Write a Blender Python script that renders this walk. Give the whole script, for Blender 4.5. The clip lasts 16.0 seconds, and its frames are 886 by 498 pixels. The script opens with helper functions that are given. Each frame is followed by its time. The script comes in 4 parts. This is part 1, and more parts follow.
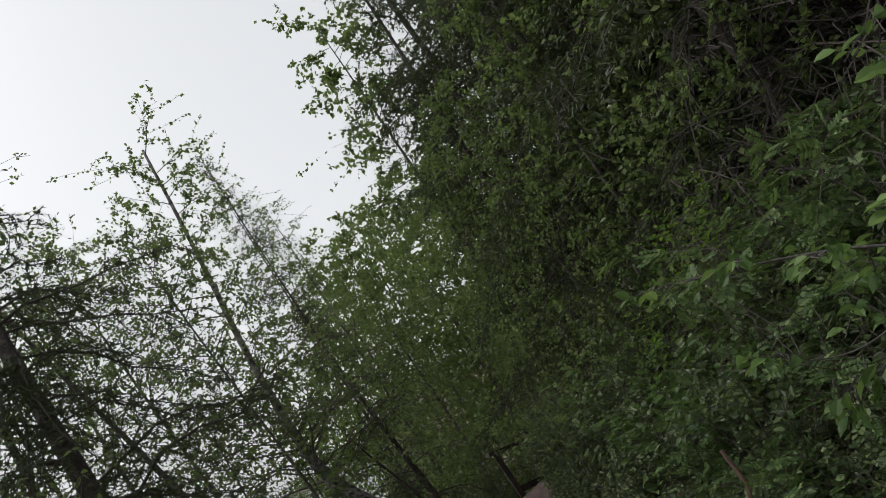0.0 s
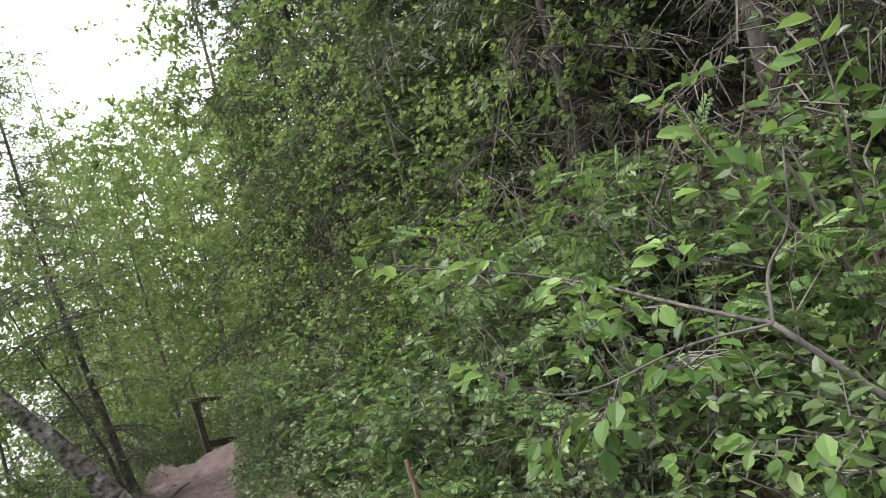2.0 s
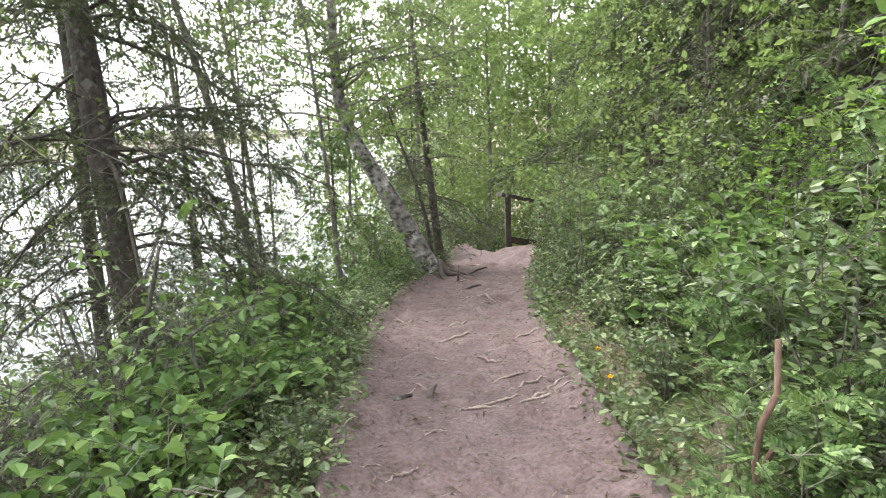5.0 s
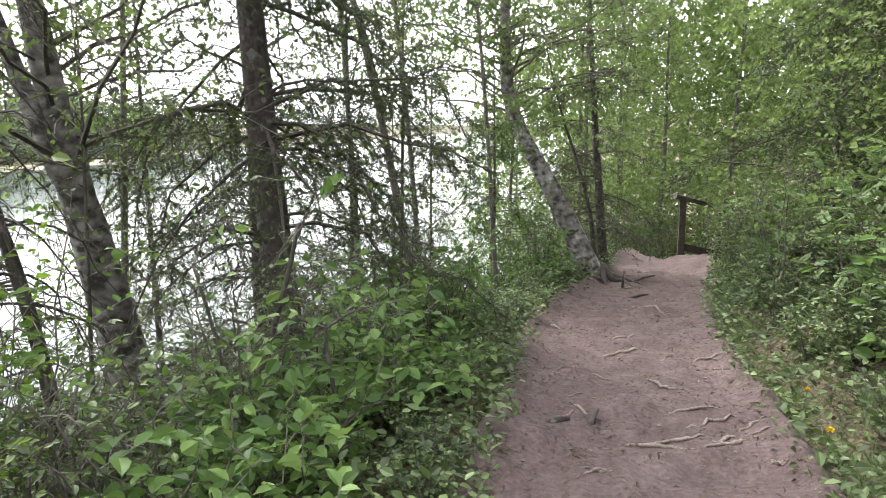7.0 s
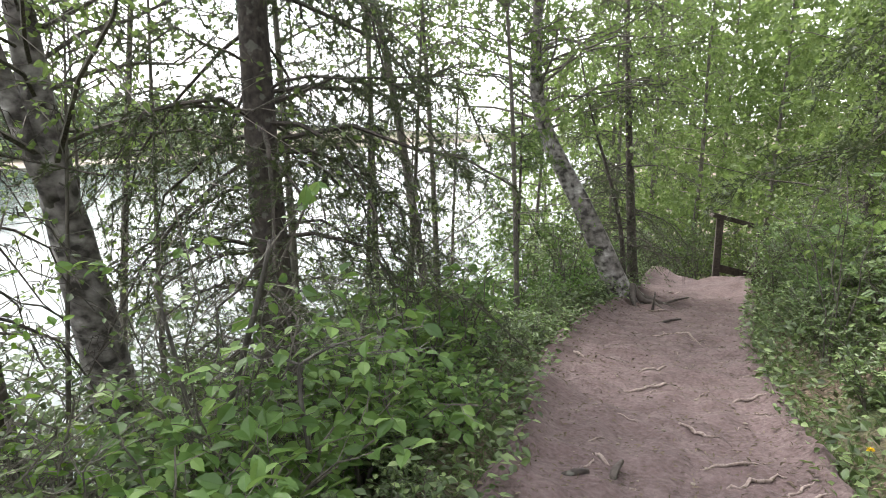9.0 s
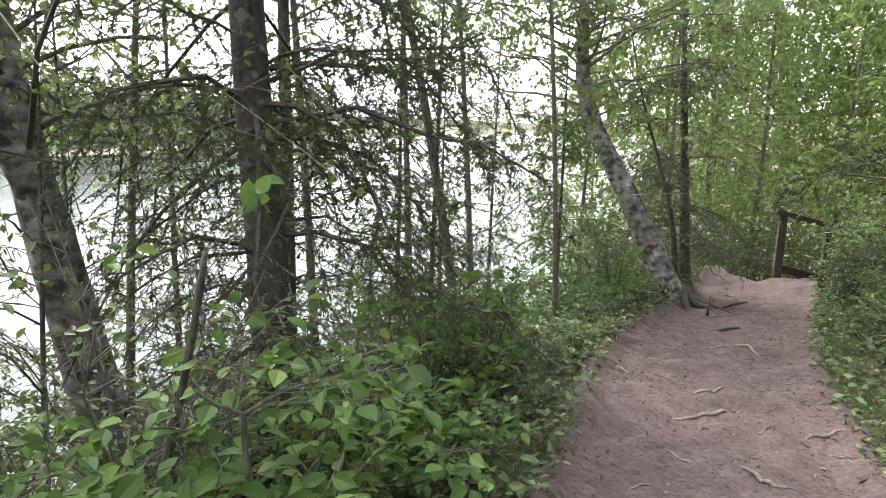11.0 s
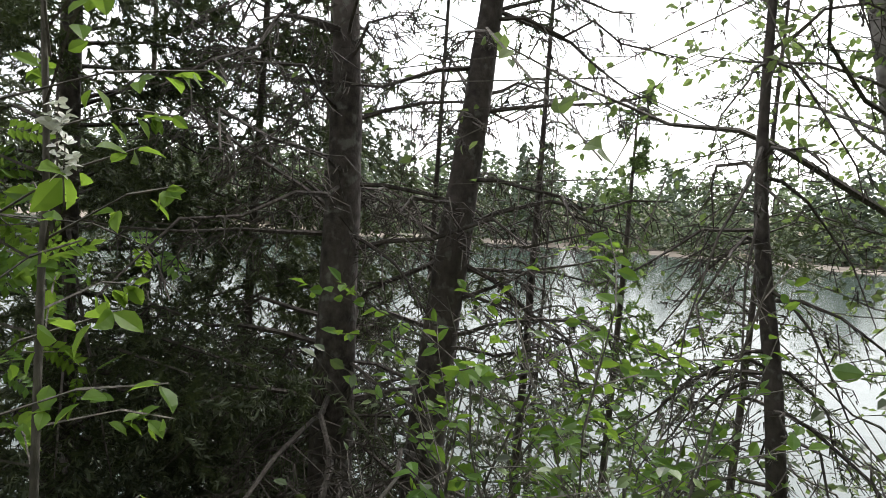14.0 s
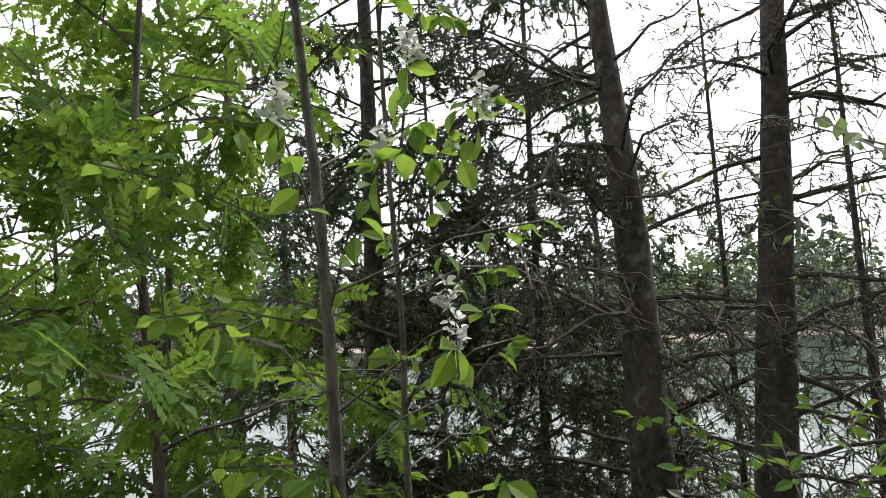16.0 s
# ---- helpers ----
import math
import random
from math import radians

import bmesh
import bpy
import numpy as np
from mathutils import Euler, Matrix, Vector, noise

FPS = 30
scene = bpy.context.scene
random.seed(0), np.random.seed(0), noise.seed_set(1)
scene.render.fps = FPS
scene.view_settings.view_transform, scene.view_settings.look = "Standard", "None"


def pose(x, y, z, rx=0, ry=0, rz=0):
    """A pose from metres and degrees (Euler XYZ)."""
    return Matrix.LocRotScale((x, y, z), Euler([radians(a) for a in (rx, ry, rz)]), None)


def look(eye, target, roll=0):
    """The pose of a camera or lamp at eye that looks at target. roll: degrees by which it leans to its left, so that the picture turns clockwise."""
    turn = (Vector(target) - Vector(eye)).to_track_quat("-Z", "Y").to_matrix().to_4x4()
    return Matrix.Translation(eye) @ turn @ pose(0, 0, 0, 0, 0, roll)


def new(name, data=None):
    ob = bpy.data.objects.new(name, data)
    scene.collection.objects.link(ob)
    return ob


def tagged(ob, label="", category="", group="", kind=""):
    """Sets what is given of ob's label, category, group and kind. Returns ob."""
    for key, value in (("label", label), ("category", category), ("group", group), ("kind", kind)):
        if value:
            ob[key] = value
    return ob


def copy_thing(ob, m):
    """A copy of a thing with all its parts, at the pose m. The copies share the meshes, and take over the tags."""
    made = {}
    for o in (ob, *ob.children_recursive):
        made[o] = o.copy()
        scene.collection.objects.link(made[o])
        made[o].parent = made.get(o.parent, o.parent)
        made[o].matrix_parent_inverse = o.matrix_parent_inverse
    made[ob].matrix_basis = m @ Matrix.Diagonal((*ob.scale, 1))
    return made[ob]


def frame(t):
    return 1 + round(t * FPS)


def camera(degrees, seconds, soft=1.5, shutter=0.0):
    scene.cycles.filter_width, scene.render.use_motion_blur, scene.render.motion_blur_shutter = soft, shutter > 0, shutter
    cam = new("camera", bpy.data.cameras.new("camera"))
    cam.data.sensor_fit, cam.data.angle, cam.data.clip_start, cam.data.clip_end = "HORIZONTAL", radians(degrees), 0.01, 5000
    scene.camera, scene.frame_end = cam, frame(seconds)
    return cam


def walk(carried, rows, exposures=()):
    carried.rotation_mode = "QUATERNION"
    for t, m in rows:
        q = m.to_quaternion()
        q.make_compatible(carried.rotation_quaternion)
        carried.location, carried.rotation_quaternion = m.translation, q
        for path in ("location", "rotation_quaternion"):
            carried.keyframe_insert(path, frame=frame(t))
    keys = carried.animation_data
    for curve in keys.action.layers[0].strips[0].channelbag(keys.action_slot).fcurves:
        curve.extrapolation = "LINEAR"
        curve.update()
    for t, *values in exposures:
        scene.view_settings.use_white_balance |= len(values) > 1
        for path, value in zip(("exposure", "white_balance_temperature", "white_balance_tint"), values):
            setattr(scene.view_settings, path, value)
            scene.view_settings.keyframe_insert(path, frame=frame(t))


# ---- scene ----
cam = camera(67.8, 16.0, 0.8)
PATH = [
    (0, (-0.596, 1.351, 2.29), (-0.157, 3.272, 2.634), -34.0),
    (0.5, (-0.483, 1.465, 2.262), (0.124, 3.355, 2.505), -30.2),
    (1, (-0.411, 1.517, 2.244), (0.279, 3.389, 2.384), -25.2),
    (1.5, (-0.383, 1.592, 2.217), (0.437, 3.416, 2.248), -20.6),
    (2, (-0.382, 1.749, 2.18), (0.597, 3.493, 2.178), -15.2),
    (2.5, (-0.375, 1.866, 2.14), (0.659, 3.571, 1.986), -10.0),
    (3, (-0.314, 1.994, 2.107), (0.613, 3.749, 1.859), -5.8),
    (3.5, (-0.256, 2.133, 2.085), (0.405, 3.992, 1.754), -2.4),
    (4, (-0.269, 2.238, 2.057), (0.199, 4.146, 1.683), -1.6),
    (4.5, (-0.342, 2.384, 2.05), (-0.107, 4.338, 1.698), -2.4),
    (5, (-0.395, 2.484, 2.023), (-0.363, 4.449, 1.65), -1.4),
    (7.5, (-0.517, 3.164, 1.881), (-0.972, 5.074, 1.5), 0.1),
    (8, (-0.537, 3.269, 1.868), (-0.92, 5.19, 1.464), 0.0),
    (8.5, (-0.525, 3.449, 1.87), (-0.892, 5.379, 1.495), 1.0),
    (9, (-0.498, 3.537, 1.886), (-1.014, 5.436, 1.532), 1.8),
    (11.5, (-0.533, 4.271, 1.83), (-1.262, 6.092, 1.437), 2.1),
    (12, (-0.634, 4.318, 1.73), (-1.661, 6.003, 1.401), 2.4),
    (12.5, (-0.786, 4.402, 1.699), (-2.196, 5.789, 1.405), 1.9),
    (13, (-0.848, 4.391, 1.7), (-2.545, 5.403, 1.388), 2.2),
    (13.5, (-0.925, 4.419, 1.704), (-2.835, 4.953, 1.453), 3.1),
    (14, (-0.927, 4.387, 1.716), (-2.917, 4.479, 1.534), 4.5),
    (14.5, (-0.944, 4.314, 1.735), (-2.932, 4.097, 1.739), 3.1),
    (15, (-0.967, 4.266, 1.747), (-2.928, 3.876, 1.802), 2.3),
    (15.5, (-0.975, 4.245, 1.753), (-2.907, 3.73, 1.812), -0.2),
    (16, (-0.965, 4.226, 1.762), (-2.846, 3.561, 1.907), -3.2),
]
EXPOSURES = [(0.0, -0.9), (0.5, -0.85), (1.0, -0.5), (1.5, 0.45), (2.0, 1.05), (2.5, 1.75), (3.0, 2.2), (3.5, 2.45), (4.0, 2.25), (5.0, 1.8), (7.5, 1.45), (9.0, 1.45), (11.5, 1.4), (12.5, 1.1), (14.5, 0.65), (16.0, 0.65)]
walk(cam, [(t, look(eye, target, roll)) for t, eye, target, roll in PATH], EXPOSURES)

# ---- light: an even white overcast sky, with a wide faint sun ----
world = bpy.data.worlds.new("overcast_sky")
scene.world = world
world.use_nodes = True
wn = world.node_tree.nodes
sky = wn.new("ShaderNodeTexSky")
sky.sky_type, sky.sun_disc = "NISHITA", False
sky.sun_elevation, sky.sun_rotation = radians(50), radians(-60)
sky.dust_density, sky.ozone_density = 4.0, 1.0
grey = wn.new("ShaderNodeHueSaturation")
grey.inputs["Saturation"].default_value, grey.inputs["Value"].default_value = 0.12, 2.2
world.node_tree.links.new(sky.outputs["Color"], grey.inputs["Color"])
cloud = wn.new("ShaderNodeMix")
cloud.data_type = "RGBA"
cloud.inputs[0].default_value, cloud.inputs[7].default_value = 0.6, (10.5, 10.8, 11.2, 1)
world.node_tree.links.new(grey.outputs["Color"], cloud.inputs[6])
world.node_tree.links.new(cloud.outputs[2], wn["Background"].inputs["Color"])
wn["Background"].inputs["Strength"].default_value = 0.15
sun = new("sun", bpy.data.lights.new("sun", "SUN"))
sun.data.energy, sun.data.angle, sun.data.color = 2.2, radians(14), (1.0, 0.96, 0.9)
sun.matrix_world = look((0, 0, 60), (35, -20, 0))

# ---- materials ----
def node_mat(name):
    m = bpy.data.materials.new(name)
    m.use_nodes = True
    t = m.node_tree
    return m, t.nodes, t.links, t.nodes["Principled BSDF"]


def ramp(nodes, links, source, stops):
    r = nodes.new("ShaderNodeValToRGB")
    r.color_ramp.elements[0].position, r.color_ramp.elements[0].color = stops[0][0], (*stops[0][1], 1)
    r.color_ramp.elements[1].position, r.color_ramp.elements[1].color = stops[-1][0], (*stops[-1][1], 1)
    for p, c in stops[1:-1]:
        r.color_ramp.elements.new(p).color = (*c, 1)
    links.new(source, r.inputs[0])
    return r.outputs[0]


def noise_tex(nodes, links, scale, detail=4.0, stretch=None, coords="Object"):
    tc = nodes.new("ShaderNodeTexCoord")
    n = nodes.new("ShaderNodeTexNoise")
    n.inputs["Scale"].default_value, n.inputs["Detail"].default_value = scale, detail
    src = tc.outputs[coords]
    if stretch:
        mp = nodes.new("ShaderNodeMapping")
        mp.inputs["Scale"].default_value = stretch
        links.new(src, mp.inputs[0])
        src = mp.outputs[0]
    links.new(src, n.inputs["Vector"])
    return n.outputs[0]


def mix(nodes, links, fac, a, b, mode="MIX"):
    x = nodes.new("ShaderNodeMix")
    x.data_type, x.blend_type = "RGBA", mode
    for sock, v in ((0, fac), (6, a), (7, b)):
        if isinstance(v, (float, int)):
            x.inputs[sock].default_value = v
        elif isinstance(v, tuple):
            x.inputs[sock].default_value = (*v, 1)
        else:
            links.new(v, x.inputs[sock])
    return x.outputs[2]


def bump(nodes, links, bsdf, height, strength, distance):
    b = nodes.new("ShaderNodeBump")
    b.inputs["Strength"].default_value, b.inputs["Distance"].default_value = strength, distance
    links.new(height, b.inputs["Height"])
    links.new(b.outputs[0], bsdf.inputs["Normal"])


def leaf_mat(name, dark, mid, light, translucent=0.4, rough=0.5, gloss=0.5, shine=(0.22, 0.31, 0.085)):
    """Leaves: each leaf its own shade, thin enough for light to come through."""
    m, n, l, b = node_mat(name)
    g = n.new("ShaderNodeNewGeometry")
    col = ramp(n, l, g.outputs["Random Per Island"], [(0.0, dark), (0.62, mid), (1.0, light)])
    col = mix(n, l, 0.22, col, ramp(n, l, noise_tex(n, l, 2.2, 3.0), [(0.3, dark), (0.7, light)]))
    l.new(col, b.inputs["Base Color"])
    b.inputs["Roughness"].default_value, b.inputs["Specular IOR Level"].default_value = rough, gloss
    t = n.new("ShaderNodeBsdfTranslucent")
    l.new(mix(n, l, 0.55, col, shine), t.inputs["Color"])
    s = n.new("ShaderNodeMixShader")
    s.inputs[0].default_value = translucent
    l.new(b.outputs[0], s.inputs[1])
    l.new(t.outputs[0], s.inputs[2])
    l.new(s.outputs[0], n["Material Output"].inputs[0])
    return m


def bark_mat(name, dark, light, scale=26.0, stretch=(1.0, 1.0, 0.35), strength=0.8, lichen=0.0):
    m, n, l, b = node_mat(name)
    grain = noise_tex(n, l, scale, 6.0, stretch)
    col = ramp(n, l, grain, [(0.32, dark), (0.68, light)])
    patch = noise_tex(n, l, 3.1, 3.0)
    col = mix(n, l, ramp(n, l, patch, [(0.45, (0, 0, 0)), (0.7, (1, 1, 1))]), col, mix(n, l, 0.5, col, tuple(c * 1.6 for c in light)))
    if lichen:
        spots = noise_tex(n, l, 14.0, 5.0)
        col = mix(n, l, ramp(n, l, spots, [(0.58, (0, 0, 0)), (0.66, (lichen, lichen, lichen))]), col, (0.27, 0.28, 0.24))
    l.new(col, b.inputs["Base Color"])
    b.inputs["Roughness"].default_value = 0.9
    bump(n, l, b, grain, strength, 0.012)
    return m


def birch_mat():
    m, n, l, b = node_mat("birch_bark")
    rings = noise_tex(n, l, 4.0, 8.0, (2.6, 2.6, 3.4))
    col = ramp(n, l, rings, [(0.38, (0.035, 0.030, 0.028)), (0.47, (0.17, 0.155, 0.148)), (0.62, (0.34, 0.32, 0.31)), (0.74, (0.58, 0.55, 0.53))])
    patch = noise_tex(n, l, 2.3, 5.0)
    col = mix(n, l, ramp(n, l, patch, [(0.42, (0, 0, 0)), (0.56, (0.65, 0.65, 0.65))]), col, ramp(n, l, rings, [(0.4, (0.045, 0.038, 0.034)), (0.65, (0.15, 0.13, 0.12))]))
    l.new(col, b.inputs["Base Color"])
    b.inputs["Roughness"].default_value = 0.75
    bump(n, l, b, rings, 0.9, 0.014)
    return m


def earth_mat():
    m, n, l, b = node_mat("trodden_earth")
    broad, patch, fine, grit = noise_tex(n, l, 0.8, 5.0), noise_tex(n, l, 5.5, 6.0), noise_tex(n, l, 34.0, 6.0), noise_tex(n, l, 150.0, 3.0)
    col = ramp(n, l, broad, [(0.3, (0.076, 0.050, 0.048)), (0.55, (0.106, 0.071, 0.070)), (0.75, (0.134, 0.096, 0.095))])
    col = mix(n, l, 0.5, col, ramp(n, l, patch, [(0.30, (0.040, 0.025, 0.025)), (0.5, (0.100, 0.067, 0.066)), (0.70, (0.190, 0.142, 0.140))]))
    col = mix(n, l, 0.4, col, ramp(n, l, fine, [(0.32, (0.036, 0.023, 0.023)), (0.5, (0.102, 0.069, 0.069)), (0.7, (0.178, 0.137, 0.136))]))
    col = mix(n, l, ramp(n, l, grit, [(0.66, (0, 0, 0)), (0.72, (0.405, 0.416, 0.440))]), col, (0.211, 0.175, 0.167))
    l.new(col, b.inputs["Base Color"])
    b.inputs["Roughness"].default_value = 0.95
    bump(n, l, b, mix(n, l, 0.5, patch, fine), 0.8, 0.045)
    return m


def litter_mat():
    m, n, l, b = node_mat("forest_floor")
    broad, fine = noise_tex(n, l, 0.9, 5.0), noise_tex(n, l, 38.0, 5.0)
    col = ramp(n, l, fine, [(0.3, (0.035, 0.024, 0.017)), (0.5, (0.095, 0.066, 0.046)), (0.72, (0.20, 0.15, 0.11))])
    green = ramp(n, l, fine, [(0.3, (0.025, 0.04, 0.012)), (0.7, (0.07, 0.10, 0.03))])
    col = mix(n, l, ramp(n, l, broad, [(0.45, (0, 0, 0)), (0.62, (0.8, 0.8, 0.8))]), col, green)
    l.new(col, b.inputs["Base Color"])
    b.inputs["Roughness"].default_value = 0.95
    bump(n, l, b, fine, 0.9, 0.03)
    return m


def water_mat():
    m, n, l, b = node_mat("lake_water")
    b.inputs["Base Color"].default_value = (0.03, 0.045, 0.04, 1)
    b.inputs["Roughness"].default_value, b.inputs["IOR"].default_value = 0.16, 1.33
    bump(n, l, b, mix(n, l, 0.5, noise_tex(n, l, 1.2, 4.0, (1.0, 0.5, 1.0)), noise_tex(n, l, 0.25, 2.0)), 0.35, 0.12)
    return m


def plain_mat(name, dark, light, scale=20.0, rough=0.8):
    m, n, l, b = node_mat(name)
    l.new(ramp(n, l, noise_tex(n, l, scale, 4.0), [(0.3, dark), (0.7, light)]), b.inputs["Base Color"])
    b.inputs["Roughness"].default_value = rough
    return m


M_OVAL = leaf_mat("oval_leaves", (0.020, 0.056, 0.014), (0.080, 0.158, 0.036), (0.225, 0.340, 0.100), 0.42, 0.45, 0.3)
# serviceberry leaves again, colours and translucency raised to imitate backlighting
M_OVAL_BACKLIT = leaf_mat("backlit_oval_leaves", (0.042, 0.105, 0.012), (0.105, 0.205, 0.026), (0.200, 0.325, 0.055), 0.60, 0.45, 0.3, (0.30, 0.44, 0.05))
M_BUSH = leaf_mat("bush_leaves", (0.010, 0.016, 0.007), (0.062, 0.106, 0.036), (0.235, 0.310, 0.125), 0.28, 0.42, 0.45)
M_PINNATE = leaf_mat("pinnate_leaves", (0.036, 0.095, 0.014), (0.085, 0.185, 0.028), (0.180, 0.300, 0.055), 0.55, 0.5, 0.25, (0.28, 0.42, 0.05))
M_ROWAN = leaf_mat("rowan_leaves", (0.026, 0.064, 0.018), (0.084, 0.142, 0.046), (0.200, 0.275, 0.105), 0.35, 0.5, 0.3)
M_BIRCH_LEAF = leaf_mat("birch_leaves", (0.052, 0.086, 0.026), (0.120, 0.172, 0.054), (0.220, 0.275, 0.105), 0.52, 0.5, 0.3)
M_NEEDLE = leaf_mat("spruce_needles", (0.019, 0.028, 0.012), (0.044, 0.058, 0.023), (0.090, 0.106, 0.042), 0.10, 0.6)
M_NEEDLE_YOUNG = leaf_mat("young_spruce_needles", (0.045, 0.090, 0.024), (0.085, 0.150, 0.036), (0.140, 0.210, 0.055), 0.3, 0.6)
M_GRASS = leaf_mat("grass_blades", (0.029, 0.068, 0.014), (0.051, 0.105, 0.022), (0.091, 0.136, 0.037), 0.3)
M_DRY = leaf_mat("dry_leaves", (0.035, 0.024, 0.018), (0.085, 0.060, 0.044), (0.165, 0.125, 0.095), 0.1, 0.9)
M_PETAL = leaf_mat("white_petals", (0.6, 0.6, 0.55), (0.72, 0.72, 0.68), (0.8, 0.8, 0.78), 0.2)
M_YELLOW = plain_mat("yellow_petals", (0.65, 0.42, 0.01), (0.8, 0.55, 0.02), 60.0)
M_BARK = bark_mat("spruce_bark", (0.024, 0.019, 0.017), (0.082, 0.067, 0.060), 30.0, (1.0, 1.0, 0.8), 1.0, 0.35)
M_TWIG = bark_mat("dead_twigs", (0.026, 0.021, 0.018), (0.082, 0.069, 0.060), 50.0)
M_STEM = bark_mat("shrub_stems", (0.040, 0.036, 0.030), (0.125, 0.112, 0.094), 70.0)
M_GREY_STEM = bark_mat("grey_stems", (0.032, 0.028, 0.025), (0.105, 0.096, 0.086), 60.0)
M_CUT = bark_mat("reddish_dead_wood", (0.040, 0.022, 0.016), (0.125, 0.075, 0.055), 50.0, (1, 1, 0.3))
M_ROOT = bark_mat("bare_roots", (0.110, 0.080, 0.070), (0.270, 0.215, 0.195), 60.0, (1, 1, 1), 0.6)
M_BIRCH = birch_mat()
M_EARTH, M_LITTER, M_WATER = earth_mat(), litter_mat(), water_mat()
M_TIMBER = bark_mat("weathered_timber", (0.022, 0.017, 0.014), (0.070, 0.054, 0.045), 40.0, (1, 0.1, 1), 0.5)
M_SAND = plain_mat("shore_sand", (0.15, 0.125, 0.10), (0.24, 0.205, 0.17), 0.6, 0.95)
# far-shore woods: leaf colours lightened and greyed to stand in for lake haze
M_FAR_DARK = leaf_mat("far_conifers_hazed", (0.066, 0.086, 0.066), (0.076, 0.098, 0.072), (0.088, 0.110, 0.078), 0.1, 0.9)
M_FAR_LIGHT = leaf_mat("far_broadleaves_hazed", (0.120, 0.155, 0.088), (0.135, 0.172, 0.098), (0.150, 0.190, 0.105), 0.15, 0.9)
# distance haze painted into the base colour: pale, bluish and nearly flat
M_HAZE = leaf_mat("distant_woods_hazed", (0.075, 0.105, 0.085), (0.085, 0.115, 0.092), (0.095, 0.125, 0.10), 0.1, 0.95)


# ---- mesh makers ----
def mesh_np(name, verts, tris, mat, smooth=False):
    """A mesh from arrays of points and of triangles."""
    verts, tris = np.asarray(verts, np.float32), np.asarray(tris, np.int32)
    me = bpy.data.meshes.new(name)
    me.vertices.add(len(verts))
    me.vertices.foreach_set("co", verts.ravel())
    me.loops.add(tris.size)
    me.loops.foreach_set("vertex_index", tris.ravel())
    me.polygons.add(len(tris))
    me.polygons.foreach_set("loop_start", np.arange(0, tris.size, 3, dtype=np.int32))
    me.polygons.foreach_set("use_smooth", np.full(len(tris), smooth))
    me.update(calc_edges=True)
    me.materials.append(mat)
    return me


def join(parts):
    vs, ts, k = [], [], 0
    for v, t in parts:
        vs.append(v), ts.append(np.asarray(t) + k)
        k += len(v)
    return np.concatenate(vs), np.concatenate(ts)


def part(name, geo, mat, parent, label="", smooth=False, kind=""):
    ob = new(name, mesh_np(name, geo[0], geo[1], mat, smooth))
    ob.parent = parent
    tagged(ob, kind=kind)
    if label:
        tagged(ob, label)
    return ob


def tube(pts, radii, sides=8, seed=0, rough=0.0, flare=0.0):
    """A tapered tube along points, closed at both ends."""
    pts = np.asarray(pts, float)
    rng = np.random.default_rng(seed)
    n = len(pts)
    radii = np.interp(np.linspace(0, 1, n), np.linspace(0, 1, len(radii)), radii)
    ang = np.linspace(0, 2 * np.pi, sides, endpoint=False)
    tang = np.gradient(pts, axis=0)
    tang /= np.linalg.norm(tang, axis=1)[:, None] + 1e-9
    ref = np.array([1.0, 0, 0]) if abs(tang[0][0]) < 0.8 else np.array([0, 1.0, 0])
    a = np.cross(tang, ref)
    a /= np.linalg.norm(a, axis=1)[:, None] + 1e-9
    b = np.cross(tang, a)
    wob = 1 + rough * rng.normal(size=(n, sides))
    ring = (a[:, None] * np.cos(ang)[None, :, None] + b[:, None] * np.sin(ang)[None, :, None]) * (radii[:, None] * wob)[..., None]
    v = (pts[:, None] + ring).reshape(-1, 3)
    i = np.arange(n - 1)[:, None] * sides + np.arange(sides)[None]
    j = np.arange(n - 1)[:, None] * sides + (np.arange(sides)[None] + 1) % sides
    t = np.concatenate([np.stack([i, j, j + sides], -1).reshape(-1, 3), np.stack([i, j + sides, i + sides], -1).reshape(-1, 3)])
    k = len(v)
    v = np.concatenate([v, pts[:1], pts[-1:]])
    q, r = np.arange(sides), (np.arange(sides) + 1) % sides
    t = np.concatenate([t, np.stack([r, q, np.full(sides, k)], -1), np.stack([q, r, np.full(sides, k + 1)], -1 ) + np.array([1, 1, 0]) * (n - 1) * sides])
    return v, t


def prisms(p0, p1, r0, r1):
    """Many thin three-sided twigs at once."""
    p0, p1 = np.asarray(p0, float), np.asarray(p1, float)
    r0, r1 = np.broadcast_to(r0, len(p0)), np.broadcast_to(r1, len(p0))
    d = p1 - p0
    d /= np.linalg.norm(d, axis=1)[:, None] + 1e-9
    ref = np.where(np.abs(d[:, 2:3]) < 0.9, np.array([[0, 0, 1.0]]), np.array([[1.0, 0, 0]]))
    a = np.cross(d, ref)
    a /= np.linalg.norm(a, axis=1)[:, None] + 1e-9
    b = np.cross(d, a)
    v = np.zeros((len(p0), 6, 3))
    for k in range(3):
        o = a * math.cos(k * 2.0944) + b * math.sin(k * 2.0944)
        v[:, k], v[:, k + 3] = p0 + o * r0[:, None], p1 + o * r1[:, None]
    t = np.array([[0, 1, 4], [0, 4, 3], [1, 2, 5], [1, 5, 4], [2, 0, 3], [2, 3, 5]])
    return v.reshape(-1, 3), (t[None] + (np.arange(len(p0)) * 6)[:, None, None]).reshape(-1, 3)


